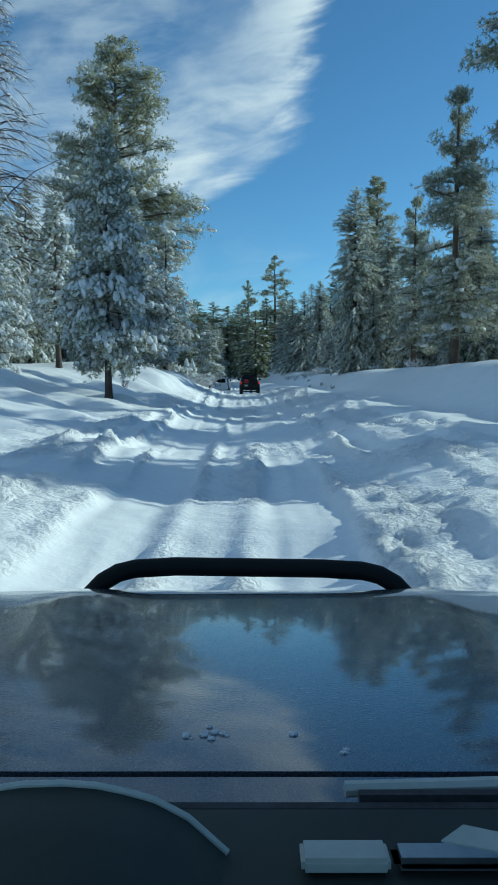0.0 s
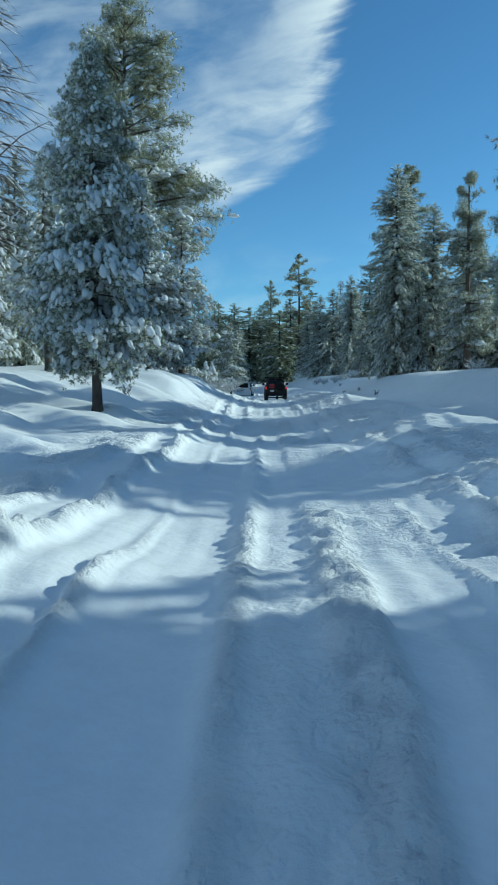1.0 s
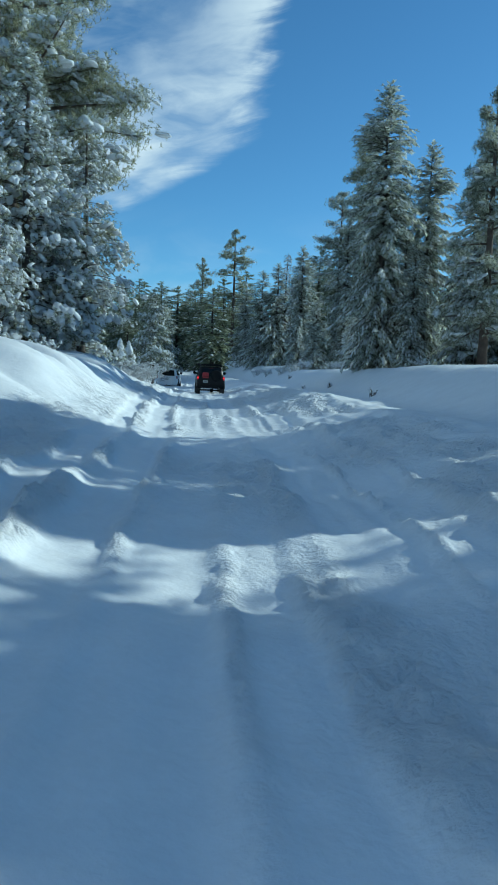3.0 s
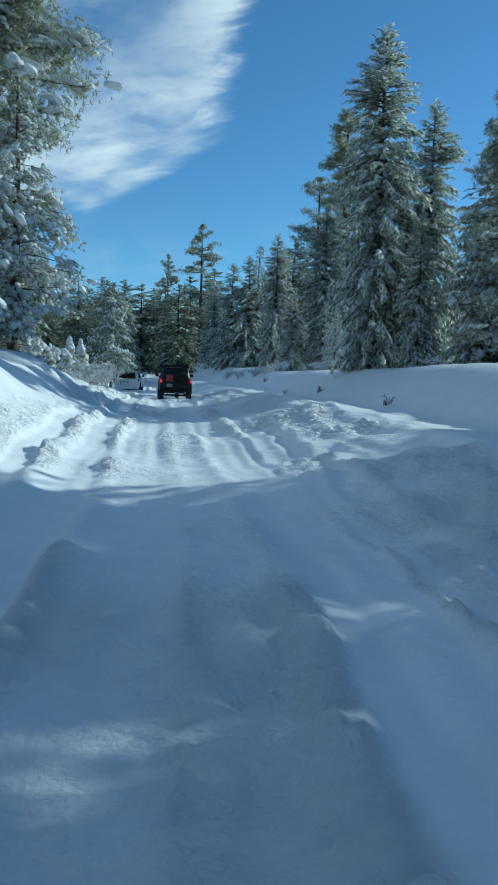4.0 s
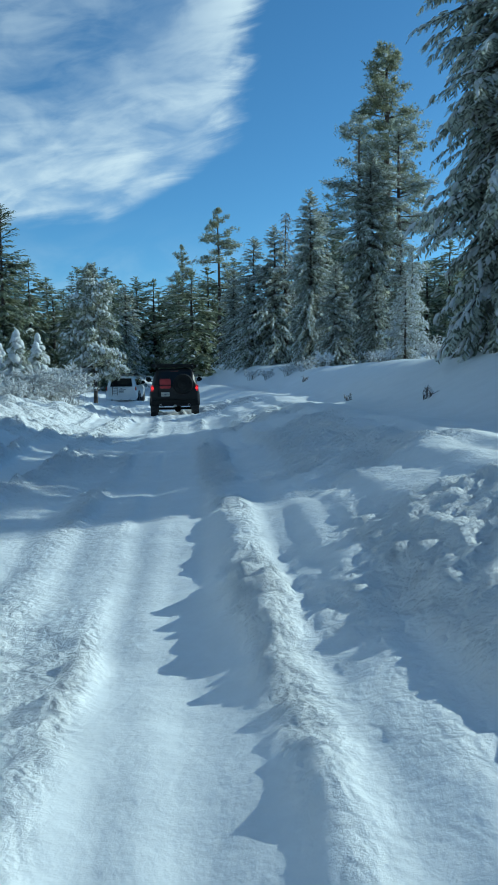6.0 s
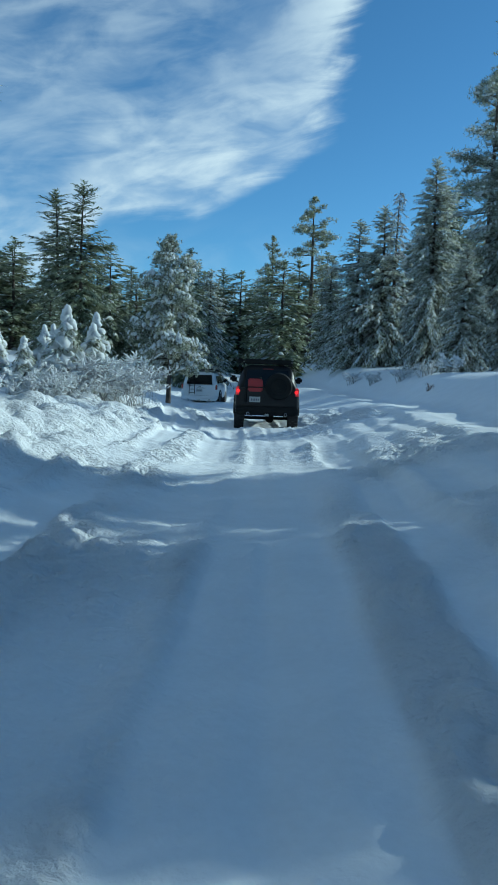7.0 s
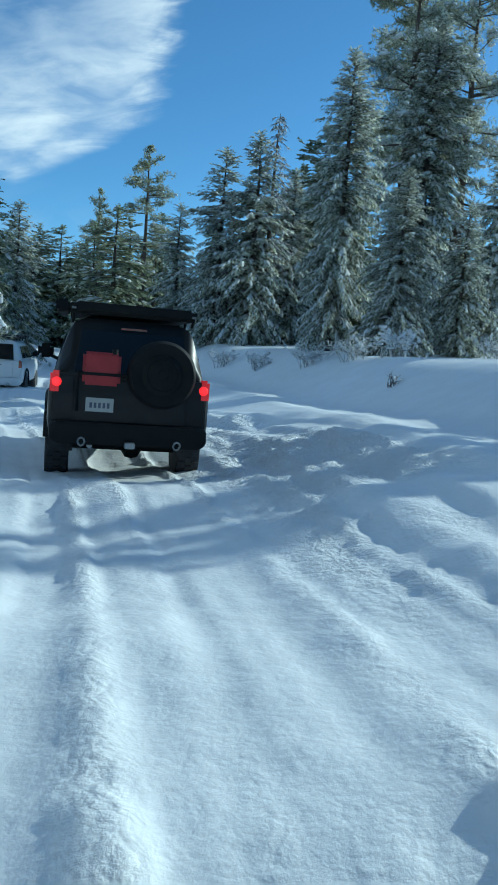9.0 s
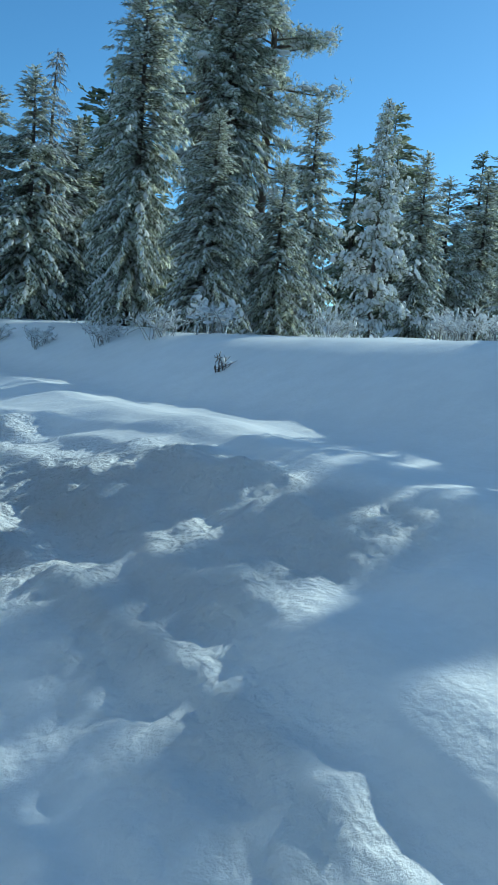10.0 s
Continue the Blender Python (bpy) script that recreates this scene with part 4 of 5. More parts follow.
for k, foot in enumerate((10.3, 10.7, 18.5, 19.2, 25.8, 26.5)):   # unseen close stands, added to shade the near road
    xx = (12.5, 15.2, 13.6, 16.8, 13.5, 16.5)[k]
    yy = foot + SLANT * xx
    plant("far_c", xx, yy, gz(xx, yy) + (11.0, 12.5, 10.5, 13.0, 10.0, 11.0)[k], 77 * k, 0.95 if k != 2 and k != 3 else 1.25, "heavy")

for xx, foot, hh in ((14.5, 71.4, 7.3), (17.5, 72.5, 9.0)):   # two more, added only to shade the road behind the parked wagon
    yy = foot + SLANT * xx
    plant("far_c", xx, yy, gz(xx, yy) + hh, 40 * xx, 0.55, "heavy")

# ---- undergrowth ----
def build_brush(seed, height, spread, n, snow, twigs=6):
    """Bare stems that fork and arch, with frost along them: twigs and snow."""
    rng = np.random.default_rng(seed)
    slim = 1.0 if twigs < 15 else 0.6
    az_ = rng.uniform(0, math.tau, n)
    root = np.stack([rng.normal(0, spread * 0.28, n), rng.normal(0, spread * 0.28, n), np.full(n, -0.15)], -1)
    ln, out = height * rng.uniform(0.5, 1.1, n), spread * rng.uniform(0.2, 0.9, n)
    pts = [root]
    for s in (0.4, 0.75, 1.0):
        bend = out * s ** 1.6
        pts.append(root + np.stack([np.cos(az_) * bend, np.sin(az_) * bend, ln * (s - 0.18 * s * s) + 0.15], -1) + rng.normal(0, 0.05, (n, 3)))
    rods = [sticks(pts[i], pts[i + 1], np.full(n, (0.014 - 0.003 * i) * slim), np.full(n, (0.011 - 0.003 * i) * slim)) for i in range(3)]
    idx = np.repeat(np.arange(n), twigs)
    s = rng.uniform(0, 1, len(idx))
    lo = rng.integers(1, 3, len(idx))
    stack = np.stack(pts, 1)
    p = stack[idx, lo] * (1 - s)[:, None] + stack[idx, lo + 1] * s[:, None]
    q = p + rng.normal(0, 1, (len(idx), 3)) * np.array([[0.22, 0.22, 0.16]]) * height * (0.5 if twigs < 8 else 0.42) + np.array([[0, 0, 0.06]])
    rods.append(sticks(p, q, np.full(len(idx), 0.007), np.full(len(idx), 0.003)))
    form = blob(rng, 6, 4, 0.25) if twigs < 8 else blob(rng, 4, 3, 0.25)
    thin = 1.0 if twigs < 8 else 0.46
    keep = rng.uniform(0, 1, len(idx)) < snow
    w = np.linalg.norm(q[keep] - p[keep], axis=1) * rng.uniform(0.5, 1.0, keep.sum())
    white = [scatter(form, frames(q[keep] - p[keep]), np.stack([w + 0.05, (w * 0.45 + 0.03) * thin, (w * 0.4 + 0.02) * thin], -1), (p[keep] + q[keep]) / 2 + np.array([[0, 0, 0.02]]))]
    return {"brushwood": join(rods), "snow": join(white)}


def build_ghost(seed, height, radius):
    """A sapling buried in lobes of snow, with a few dark sprays showing."""
    rng = np.random.default_rng(seed)
    n = int(110 * height)
    z = height * rng.uniform(0.02, 1, n) ** 0.9
    r = radius * (1 - z / height) ** 0.75 * rng.uniform(0.2, 1, n)
    a2 = rng.uniform(0, math.tau, n)
    p = np.stack([r * np.cos(a2), r * np.sin(a2), z], -1)
    d = np.stack([np.cos(a2), np.sin(a2), rng.uniform(-1.6, -0.4, n)], -1)
    forms, pick, white = [blob(rng, 6, 4, 0.24) for _ in range(3)], rng.integers(0, 3, n), []
    fr = frames(d)
    for k in range(3):
        q = pick == k
        w = (0.13 + 0.30 * rng.uniform(0, 1, q.sum()) ** 1.8) * (0.6 + 0.4 * (1 - z[q] / height))
        white.append(scatter(forms[k], fr[q], np.stack([w * 1.3, w, w * 0.8], -1), p[q]))
    white.append(scatter(forms[0], frames(np.array([[0.05, 0, -1.0]])), np.array([[0.40, 0.22, 0.22]]), np.array([[0, 0, height]])))
    spray = blade_spray(rng, 7, 62, 0.1, 0.09)
    k = rng.uniform(0, 1, n) < 0.45
    green = scatter(spray, fr[k], np.full((k.sum(), 3), 0.42), p[k] * np.array([[1.15, 1.15, 1]]) - np.array([[0, 0, 0.10]]))
    tv, tf, _ = trunk_mesh(rng, height * 0.95, 0.05, 7)
    return {"trunk": (tv, tf), "needles": green, "snow": join(white)}


UNDER = {}
KINDS = {
    "brush_a": lambda: build_brush(71, 1.0, 1.0, 30, 0.75, 12), "brush_b": lambda: build_brush(72, 0.8, 0.9, 24, 0.6),
    "willow": lambda: build_brush(73, 1.35, 1.7, 64, 0.9, 22), "weed": lambda: build_brush(74, 0.34, 0.28, 12, 0.12),
    "ghost_a": lambda: build_ghost(81, 2.2, 0.62), "ghost_b": lambda: build_ghost(82, 1.7, 0.55),
}
UNDER_LABEL = {
    "brush_a": ("bare_shrub", "bare shrub with frosted twigs at the top of the snow bank"), "brush_b": ("bare_shrub", "low bare shrub thick with fresh snow"),
    "willow": ("bare_shrub", "pale tangle of frosted bare stems beside the road"), "weed": ("weed", "dry dark weed poking through the smooth snow bank"),
    "ghost_a": ("snowy_sapling", "sapling buried under rounded lobes of white snow"), "ghost_b": ("snowy_sapling", "low sapling buried under rounded lobes of white snow"),
}


def grow(key, x, y, s=1.0, turn=0.0):
    m = pose(x, y, gz(x, y), 0, 0, turn) @ Matrix.Diagonal((s, s, s, 1))
    if key in UNDER:
        k = UNDER[key].scale
        return copy_thing(UNDER[key], m @ Matrix.Diagonal((1 / k[0], 1 / k[1], 1 / k[2], 1)))
    ob = thing(UNDER_LABEL[key][0], m, UNDER_LABEL[key][1], "shrub", "roadside shrubs")
    mats = {"brushwood": DEADWOOD if key == "weed" else FROSTWOOD, "snow": CLUMP, "trunk": BARK, "needles": FIR}
    for k, (v, f) in KINDS[key]().items():
        np_part(k, v, f, mats[k], ob, kind="" if k == "trunk" else "stuff")
    UNDER[key] = ob
    return ob


for key, x, y, s, turn in (("ghost_a", -6.1, 75.6, 1.25, 0), ("ghost_b", -5.5, 76.5, 1.3, 50), ("ghost_a", -5.7, 77.8, 1.2, 90), ("ghost_a", -7.2, 77.0, 0.95, 130), ("ghost_b", -8.4, 76.0, 0.9, 170),
                           ("ghost_a", -6.9, 74.0, 0.75, 210), ("ghost_b", -9.3, 78.5, 1.1, 250), ("ghost_b", -6.9, 76.4, 1.0, 20), ("ghost_a", -7.9, 80.5, 1.0, 300), ("ghost_b", -7.2, 66.5, 1.0, 15), ("ghost_a", -8.2, 68.8, 1.1, 75),
                           ("willow", -5.2, 75.2, 1.1, 0), ("willow", -4.8, 77.2, 1.0, 70), ("willow", -5.6, 72.6, 0.8, 140), ("willow", -6.3, 80.0, 0.8, 210), ("willow", -6.8, 83.0, 0.8, 280),
                           ("brush_b", -7.0, 71.0, 1.0, 30), ("brush_b", -6.2, 86.0, 1.0, 100), ("brush_b", -7.5, 90.0, 1.0, 60), ("brush_a", -9.0, 72.5, 1.1, 200),
                           ("brush_b", 8.0, 86.1, 1.1, 0), ("brush_a", 7.3, 87.6, 0.8, 60), ("brush_a", 6.6, 90.0, 0.8, 120), ("brush_b", 5.6, 93.0, 0.8, 180), ("brush_b", 5.0, 97.0, 0.9, 210), ("brush_a", 10.6, 85.2, 0.7, 240),
                           ("brush_b", 9.4, 77.5, 0.8, 300), ("brush_a", 9.0, 70.0, 0.8, 20), ("brush_b", 8.4, 74.5, 0.7, 80), ("brush_b", 15.2, 86.5, 1.2, 30), ("brush_a", 13.6, 84.0, 0.9, 90), ("brush_b", 17.0, 86.0, 1.2, 150),
                           ("brush_b", -7.8, 42.0, 0.8, 30), ("brush_a", -8.5, 45.5, 0.8, 100), ("brush_b", -7.0, 54.0, 0.8, 130), ("brush_a", 10.0, 47.0, 0.7, 10), ("brush_b", 9.5, 58.0, 0.7, 70),
                           ("weed", 5.34, 49.7, 0.75, 0), ("weed", 5.6, 60.0, 0.65, 80), ("weed", 5.2, 66.0, 0.6, 160), ("weed", 6.3, 82.0, 0.8, 40), ("weed", -5.9, 36.5, 0.9, 20)):
    grow(key, x, y, s, turn)


# ---- vehicles ----
BLACK = material("black_paint", (0.007, 0.007, 0.008), 0.42, spread=0.3, scale=3, fine=80, bump=0.02, dist=0.001, coat=0.15, spec=0.3)
WHITE = material("white_paint", (0.72, 0.73, 0.74), 0.35, spread=0.05, scale=2, fine=60, bump=0.02, dist=0.001, coat=0.5)
NAVY = material("blue_grey_paint", (0.085, 0.100, 0.122), 0.28, metal=0.35, spread=0.25, scale=1.6, fine=300, bump=0.004, dist=0.0006, coat=1.0)
NAVY.node_tree.nodes["Principled BSDF"].inputs["Coat Roughness"].default_value = 0.045
GLASS = material("tinted_glass", (0.010, 0.012, 0.013), 0.12, spread=0.2, scale=2, fine=30, bump=0, coat=0.0, spec=0.35)
RUBBER = material("tyre_rubber", (0.022, 0.022, 0.023), 0.85, spread=0.4, scale=8, fine=90, bump=0.5, dist=0.006, second=(0.07, 0.07, 0.075))
PLASTIC = material("black_trim", (0.011, 0.012, 0.012), 0.7, spread=0.3, scale=6, fine=200, bump=0.25, dist=0.001, spec=0.22)
STEEL = material("grey_alloy", (0.32, 0.33, 0.34), 0.35, metal=0.9, spread=0.2, scale=9, fine=90, bump=0.05, dist=0.001)
REDCAN = material("red_plastic", (0.34, 0.022, 0.028), 0.45, spread=0.2, scale=6, fine=70, bump=0.2, dist=0.002)
PLATE = material("plate_white", (0.46, 0.47, 0.45), 0.45, spread=0.08, scale=12, fine=120, bump=0.05, dist=0.0005)
INK = material("plate_ink", (0.10, 0.11, 0.16), 0.5, spread=0.2, scale=12, fine=90, bump=0)
DASH = material("dashboard_skin", (0.022, 0.030, 0.025), 0.6, spread=0.35, scale=5, fine=220, bump=0.3, dist=0.001, spec=0.35)
CREAM = material("pale_trim", (0.44, 0.46, 0.42), 0.5, spread=0.15, scale=4, fine=60, bump=0.1, dist=0.001)
REDLENS = material("red_lens", (0.20, 0.012, 0.012), 0.15, spread=0.2, scale=20, fine=90, bump=0, coat=0.6)
GLOW = material("lit_red_lens", (0.35, 0.012, 0.014), 0.2, spread=0.2, scale=20, fine=90, bump=0, coat=0.5)
BRAKE = material("lit_brake_lens", (0.6, 0.02, 0.02), 0.2, spread=0.2, scale=20, fine=90, bump=0)
for n_, e_ in ((BRAKE, 1.0), (GLOW, 0.25)):
    q_ = n_.node_tree.nodes["Principled BSDF"]
    q_.inputs["Emission Color"].default_value = (1.0, 0.02, 0.03, 1)
    q_.inputs["Emission Strength"].default_value = e_


def ring(profile, y, k=1.0, dz=0.0):
    """A closed section from half-widths (x, z), bottom to top."""
    return [(x * k, y, z + dz) for x, z in profile] + [(-x * k, y, z + dz) for x, z in reversed(profile)]


def add_wheel(car, x, y, z, r=0.42, w=0.29):
    side = 1 if x > 0 else -1
    tyre = part("tyre", lathe([(r * 0.62, -w * 0.5), (r * 0.93, -w * 0.5), (r, -w * 0.36), (r, w * 0.36), (r * 0.93, w * 0.5), (r * 0.62, w * 0.5)], 36), RUBBER, car, "black knobbly tyre caked with snow")
    tyre.matrix_basis = pose(x, y, z)
    bm = bmesh.new()
    for k in range(26):   # tread blocks
        a = k * math.tau / 26
        for row, sx in enumerate((-0.3, 0.0, 0.3)):
            m = Matrix.Rotation(a + (0.12 if row == 1 else 0), 4, "X") @ Matrix.Translation((sx * w, 0, r)) @ Matrix.Diagonal((w * 0.26, r * 0.17, 0.035, 1))
            bmesh.ops.create_cube(bm, size=1, matrix=m)
    tread = part("tread", bm, RUBBER, tyre, flat=True)
    rim = part("rim", lathe([(0.02, side * w * 0.30), (r * 0.18, side * w * 0.34), (r * 0.5, side * w * 0.24), (r * 0.6, side * w * 0.40), (r * 0.63, side * w * 0.40), (r * 0.63, -side * w * 0.3)], 30), STEEL, tyre, "grey alloy rim")


def build_suv(name, label, m, paint, dark):
    """A tall off-road wagon, its tail at y = 0 and its nose ahead, on z = 0."""
    car = thing(name, m, label, "car", "convoy")
    lift = 0.12 if dark else 0.0   # longer springs under the black one
    low = [(0.80, 0.42), (0.93, 0.50), (0.955, 0.66), (0.955, 0.95), (0.935, 1.10), (0.90, 1.20)]
    body = [ring([(x, z) for x, z in low], y, k) for y, k in ((0.0, 0.93), (0.05, 0.975), (0.16, 0.995), (0.6, 1.0), (2.4, 1.0), (3.6, 1.0), (4.25, 0.975), (4.45, 0.93))]
    part("body", loft(body), paint, car, bevel=0.012)
    cab = [(0.905, 1.19), (0.87, 1.32), (0.745, 1.70), (0.68, 1.80), (0.53, 1.855)]
    secs = []
    for y, k, top in ((0.10, 0.94, 1.25), (0.16, 0.965, 1.5), (0.30, 0.985, 1.86), (0.5, 1.0, 1.87), (1.6, 1.0, 1.875), (2.35, 0.99, 1.83), (2.7, 0.97, 1.60), (3.15, 0.95, 1.22)):
        f = (top - 1.19) / (1.855 - 1.19)
        secs.append(ring([(x, 1.19 + (z - 1.19) * max(0.05, f)) for x, z in cab], y, k))
    part("cabin", loft(secs), paint, car, bevel=0.01)
    # tailgate with its window
    part("tailgate", box(1.34, 0.05, 0.52, pose(0, 0.005, 0.91)), paint, car, bevel=0.02)
    part("rear_window", loft([[(-0.66, 0.040, 1.23), (0.66, 0.040, 1.23), (0.60, 0.195, 1.72), (-0.60, 0.195, 1.72)], [(-0.66, 0.12, 1.23), (0.66, 0.12, 1.23), (0.60, 0.28, 1.72), (-0.60, 0.28, 1.72)]]), GLASS, car, "dark tinted rear window", bevel=0.006)
    for sx in (-1, 1):
        part("side_window", loft([[(sx * 0.885, 0.45, 1.28), (sx * 0.885, 1.35, 1.28), (sx * 0.783, 1.35, 1.66), (sx * 0.783, 0.62, 1.66)], [(sx * 0.86, 0.45, 1.28), (sx * 0.86, 1.35, 1.28), (sx * 0.76, 1.35, 1.66), (sx * 0.76, 0.62, 1.66)]]), GLASS, car)
        part("side_window", loft([[(sx * 0.888, 1.45, 1.28), (sx * 0.888, 2.55, 1.28), (sx * 0.785, 2.25, 1.66), (sx * 0.785, 1.45, 1.66)], [(sx * 0.86, 1.45, 1.28), (sx * 0.86, 2.55, 1.28), (sx * 0.76, 2.25, 1.66), (sx * 0.76, 1.45, 1.66)]]), GLASS, car)
        lamp = part("tail_light", box(0.13, 0.13, 0.27, pose(sx * 0.865, 0.055, 1.09)), GLOW if dark else REDLENS, car, "red tail light", bevel=0.03)
        if dark:
            part("brake_lens", lathe([(0.001, -0.02), (0.036, -0.018), (0.055, 0.0), (0.055, 0.03), (0.001, 0.03)], 18), BRAKE, lamp, "lit round brake lamp").matrix_basis = pose(sx * 0.855, -0.012, 1.10, 0, 0, 90)
        mirror = part("mirror", box(0.22, 0.13, 0.20, pose(sx * 1.06, 2.45, 1.42)), PLASTIC, car, bevel=0.05)
        part("mirror_arm", tube([(sx * 0.86, 2.5, 1.30), (sx * 1.0, 2.47, 1.36)], 0.025, 6), PLASTIC, mirror)
        part("wheel_arch", tube([(sx * 0.95, 1.0 + 0.55 * math.cos(a), 0.40 + 0.52 * math.sin(a)) for a in np.linspace(0, math.pi, 12)], 0.045, 7), PLASTIC, car)
        part("mud_flap", box(0.28, 0.025, 0.34, pose(sx * 0.78, 0.42, 0.42)), RUBBER, car)
        add_wheel(car, sx * 0.82, 1.0, 0.40 - lift, 0.42 + 0.2 * lift)
        add_wheel(car, sx * 0.82, 3.75, 0.40 - lift, 0.42 + 0.2 * lift)
    part("bumper", loft([ring([(0.86, 0.40), (0.93, 0.46), (0.93, 0.62), (0.88, 0.66)], y, k) for y, k in ((-0.14, 0.90), (-0.10, 0.98), (0.10, 1.0))]), PLASTIC if dark else paint, car, bevel=0.015)
    part("axle", tube([(-0.75, 1.0, 0.38 - lift), (0.75, 1.0, 0.38 - lift)], 0.05, 8), PLASTIC, car)
    part("differential", lathe([(0.02, -0.15), (0.13, -0.08), (0.15, 0), (0.13, 0.08), (0.02, 0.15)], 14), PLASTIC, car).matrix_basis = pose(0.12, 1.0, 0.38 - lift)
    part("exhaust", tube([(-0.45, 0.6, 0.40), (-0.45, -0.02, 0.38)], 0.035, 8), STEEL, car)
    part("tow_hitch", box(0.12, 0.18, 0.07, pose(0, -0.14, 0.42)), STEEL, car, bevel=0.008)
    for sx in (-1, 1):
        part("shackle", tube([(sx * 0.55 + 0.04 * math.cos(a), -0.18 - 0.03 * math.sin(a), 0.44 + 0.05 * math.sin(a)) for a in np.linspace(0, math.tau, 9)], 0.012, 6, False), STEEL, car)
    plate = part("licence_plate", box(0.32, 0.015, 0.16, pose(-0.36 if dark else 0.0, -0.032 if dark else -0.03, 0.86 if dark else 0.93)), PLATE, car, "white licence plate")
    for k in range(5):
        part("plate_bar", box(0.030, 0.004, 0.062, pose((-0.36 if dark else 0.0) - 0.10 + k * 0.05, -0.0425 if dark else -0.0405, 0.855 if dark else 0.925)), INK, plate)
    # rack on the roof
    rack = part("roof_rack", loft([ring([(0.70, 1.905), (0.72, 1.915), (0.72, 1.945), (0.70, 1.955)], y) for y in (0.22, 0.27, 2.2, 2.25)]), PLASTIC, car, "black roof rack", bevel=0.004)
    for sx in (-1, 1):
        part("rack_rail", tube([(sx * 0.73, 0.2, 2.00), (sx * 0.73, 2.25, 2.00)], 0.022, 8), PLASTIC, rack)
        for y in (0.25, 0.9, 1.55, 2.2):
            part("rack_foot", tube([(sx * 0.70, y, 1.84), (sx * 0.73, y, 2.00)], 0.018, 6), PLASTIC, rack)
    part("rack_rail", tube([(-0.73, 0.2, 2.00), (0.73, 0.2, 2.00)], 0.022, 8), PLASTIC, rack)
    part("rack_rail", tube([(-0.73, 0.2, 1.965), (0.73, 0.2, 1.965)], 0.016, 8), STEEL, rack)
    if dark:
        part("light_bar", box(1.36, 0.07, 0.11, pose(0, 0.17, 1.985)), PLASTIC, rack, bevel=0.015)
        part("folded_awning", box(0.16, 1.6, 0.15, pose(-0.83, 1.2, 1.99)), PLASTIC, rack, bevel=0.03)
        part("high_brake_light", box(0.30, 0.03, 0.025, pose(0, 0.19, 1.76)), REDLENS, car)
        can = part("fuel_can", box(0.43, 0.14, 0.38, pose(-0.36, -0.075, 1.28)), REDCAN, car, "flat red fuel can on the tailgate", bevel=0.035)
        part("can_cap", lathe([(0.001, -0.03), (0.035, -0.03), (0.035, 0.03), (0.001, 0.03)], 12), PLASTIC, can).matrix_basis = pose(-0.22, -0.09, 1.485, 0, 90, 0)
        part("can_strap", box(0.45, 0.155, 0.035, pose(-0.36, -0.075, 1.22)), PLASTIC, can)
        spare = part("spare_wheel", lathe([(0.001, -0.11), (0.20, -0.11), (0.24, -0.08), (0.36, -0.10), (0.395, -0.05), (0.395, 0.09), (0.34, 0.12), (0.001, 0.12)], 40), PLASTIC, car, "black spare wheel on the tailgate")
        spare.matrix_basis = pose(0.33, -0.13, 1.26, 0, 0, 90)
        part("spare_rim", lathe([(0.001, -0.13), (0.05, -0.13), (0.06, -0.115), (0.17, -0.105), (0.185, -0.118), (0.195, -0.105)], 24), PLASTIC, spare)
        part("carrier_arm", tube([(-0.62, -0.06, 0.78), (-0.62, -0.06, 1.22), (0.3, -0.06, 1.22)], 0.025, 8), PLASTIC, car)
    else:
        ladder = part("ladder", tube([(-0.52, -0.03, 0.72), (-0.52, -0.03, 1.22), (-0.46, 0.22, 1.80)], 0.017, 7), PLASTIC, car, "black folding ladder on the tailgate")
        part("ladder_rail", tube([(-0.24, -0.03, 0.72), (-0.24, -0.03, 1.22), (-0.22, 0.22, 1.80)], 0.017, 7), PLASTIC, ladder)
        for z in (0.80, 0.97, 1.14):
            part("rung", tube([(-0.52, -0.03, z), (-0.24, -0.03, z)], 0.014, 6), PLASTIC, ladder)
        part("wiper", tube([(0.05, 0.035, 1.25), (-0.3, 0.05, 1.31)], 0.012, 6), PLASTIC, car)
        part("badge", box(0.12, 0.02, 0.05, pose(0.02, -0.028, 1.12)), STEEL, car)
        part("tailgate_handle", box(0.42, 0.02, 0.03, pose(0.1, -0.028, 1.05)), STEEL, car, bevel=0.01)
    return car


build_suv("off_road_wagon", "black lifted off-road wagon with red fuel can and lit tail lights", pose(0.10, 74.7, 0.14, 0.6, 0, 1.5), BLACK, True)
build_suv("station_wagon", "white off-road wagon with roof rack and rear ladder", pose(-3.45, 91.5, gz(-3.2, 93.5) - 0.30, 1.2, 0, -3), WHITE, False)


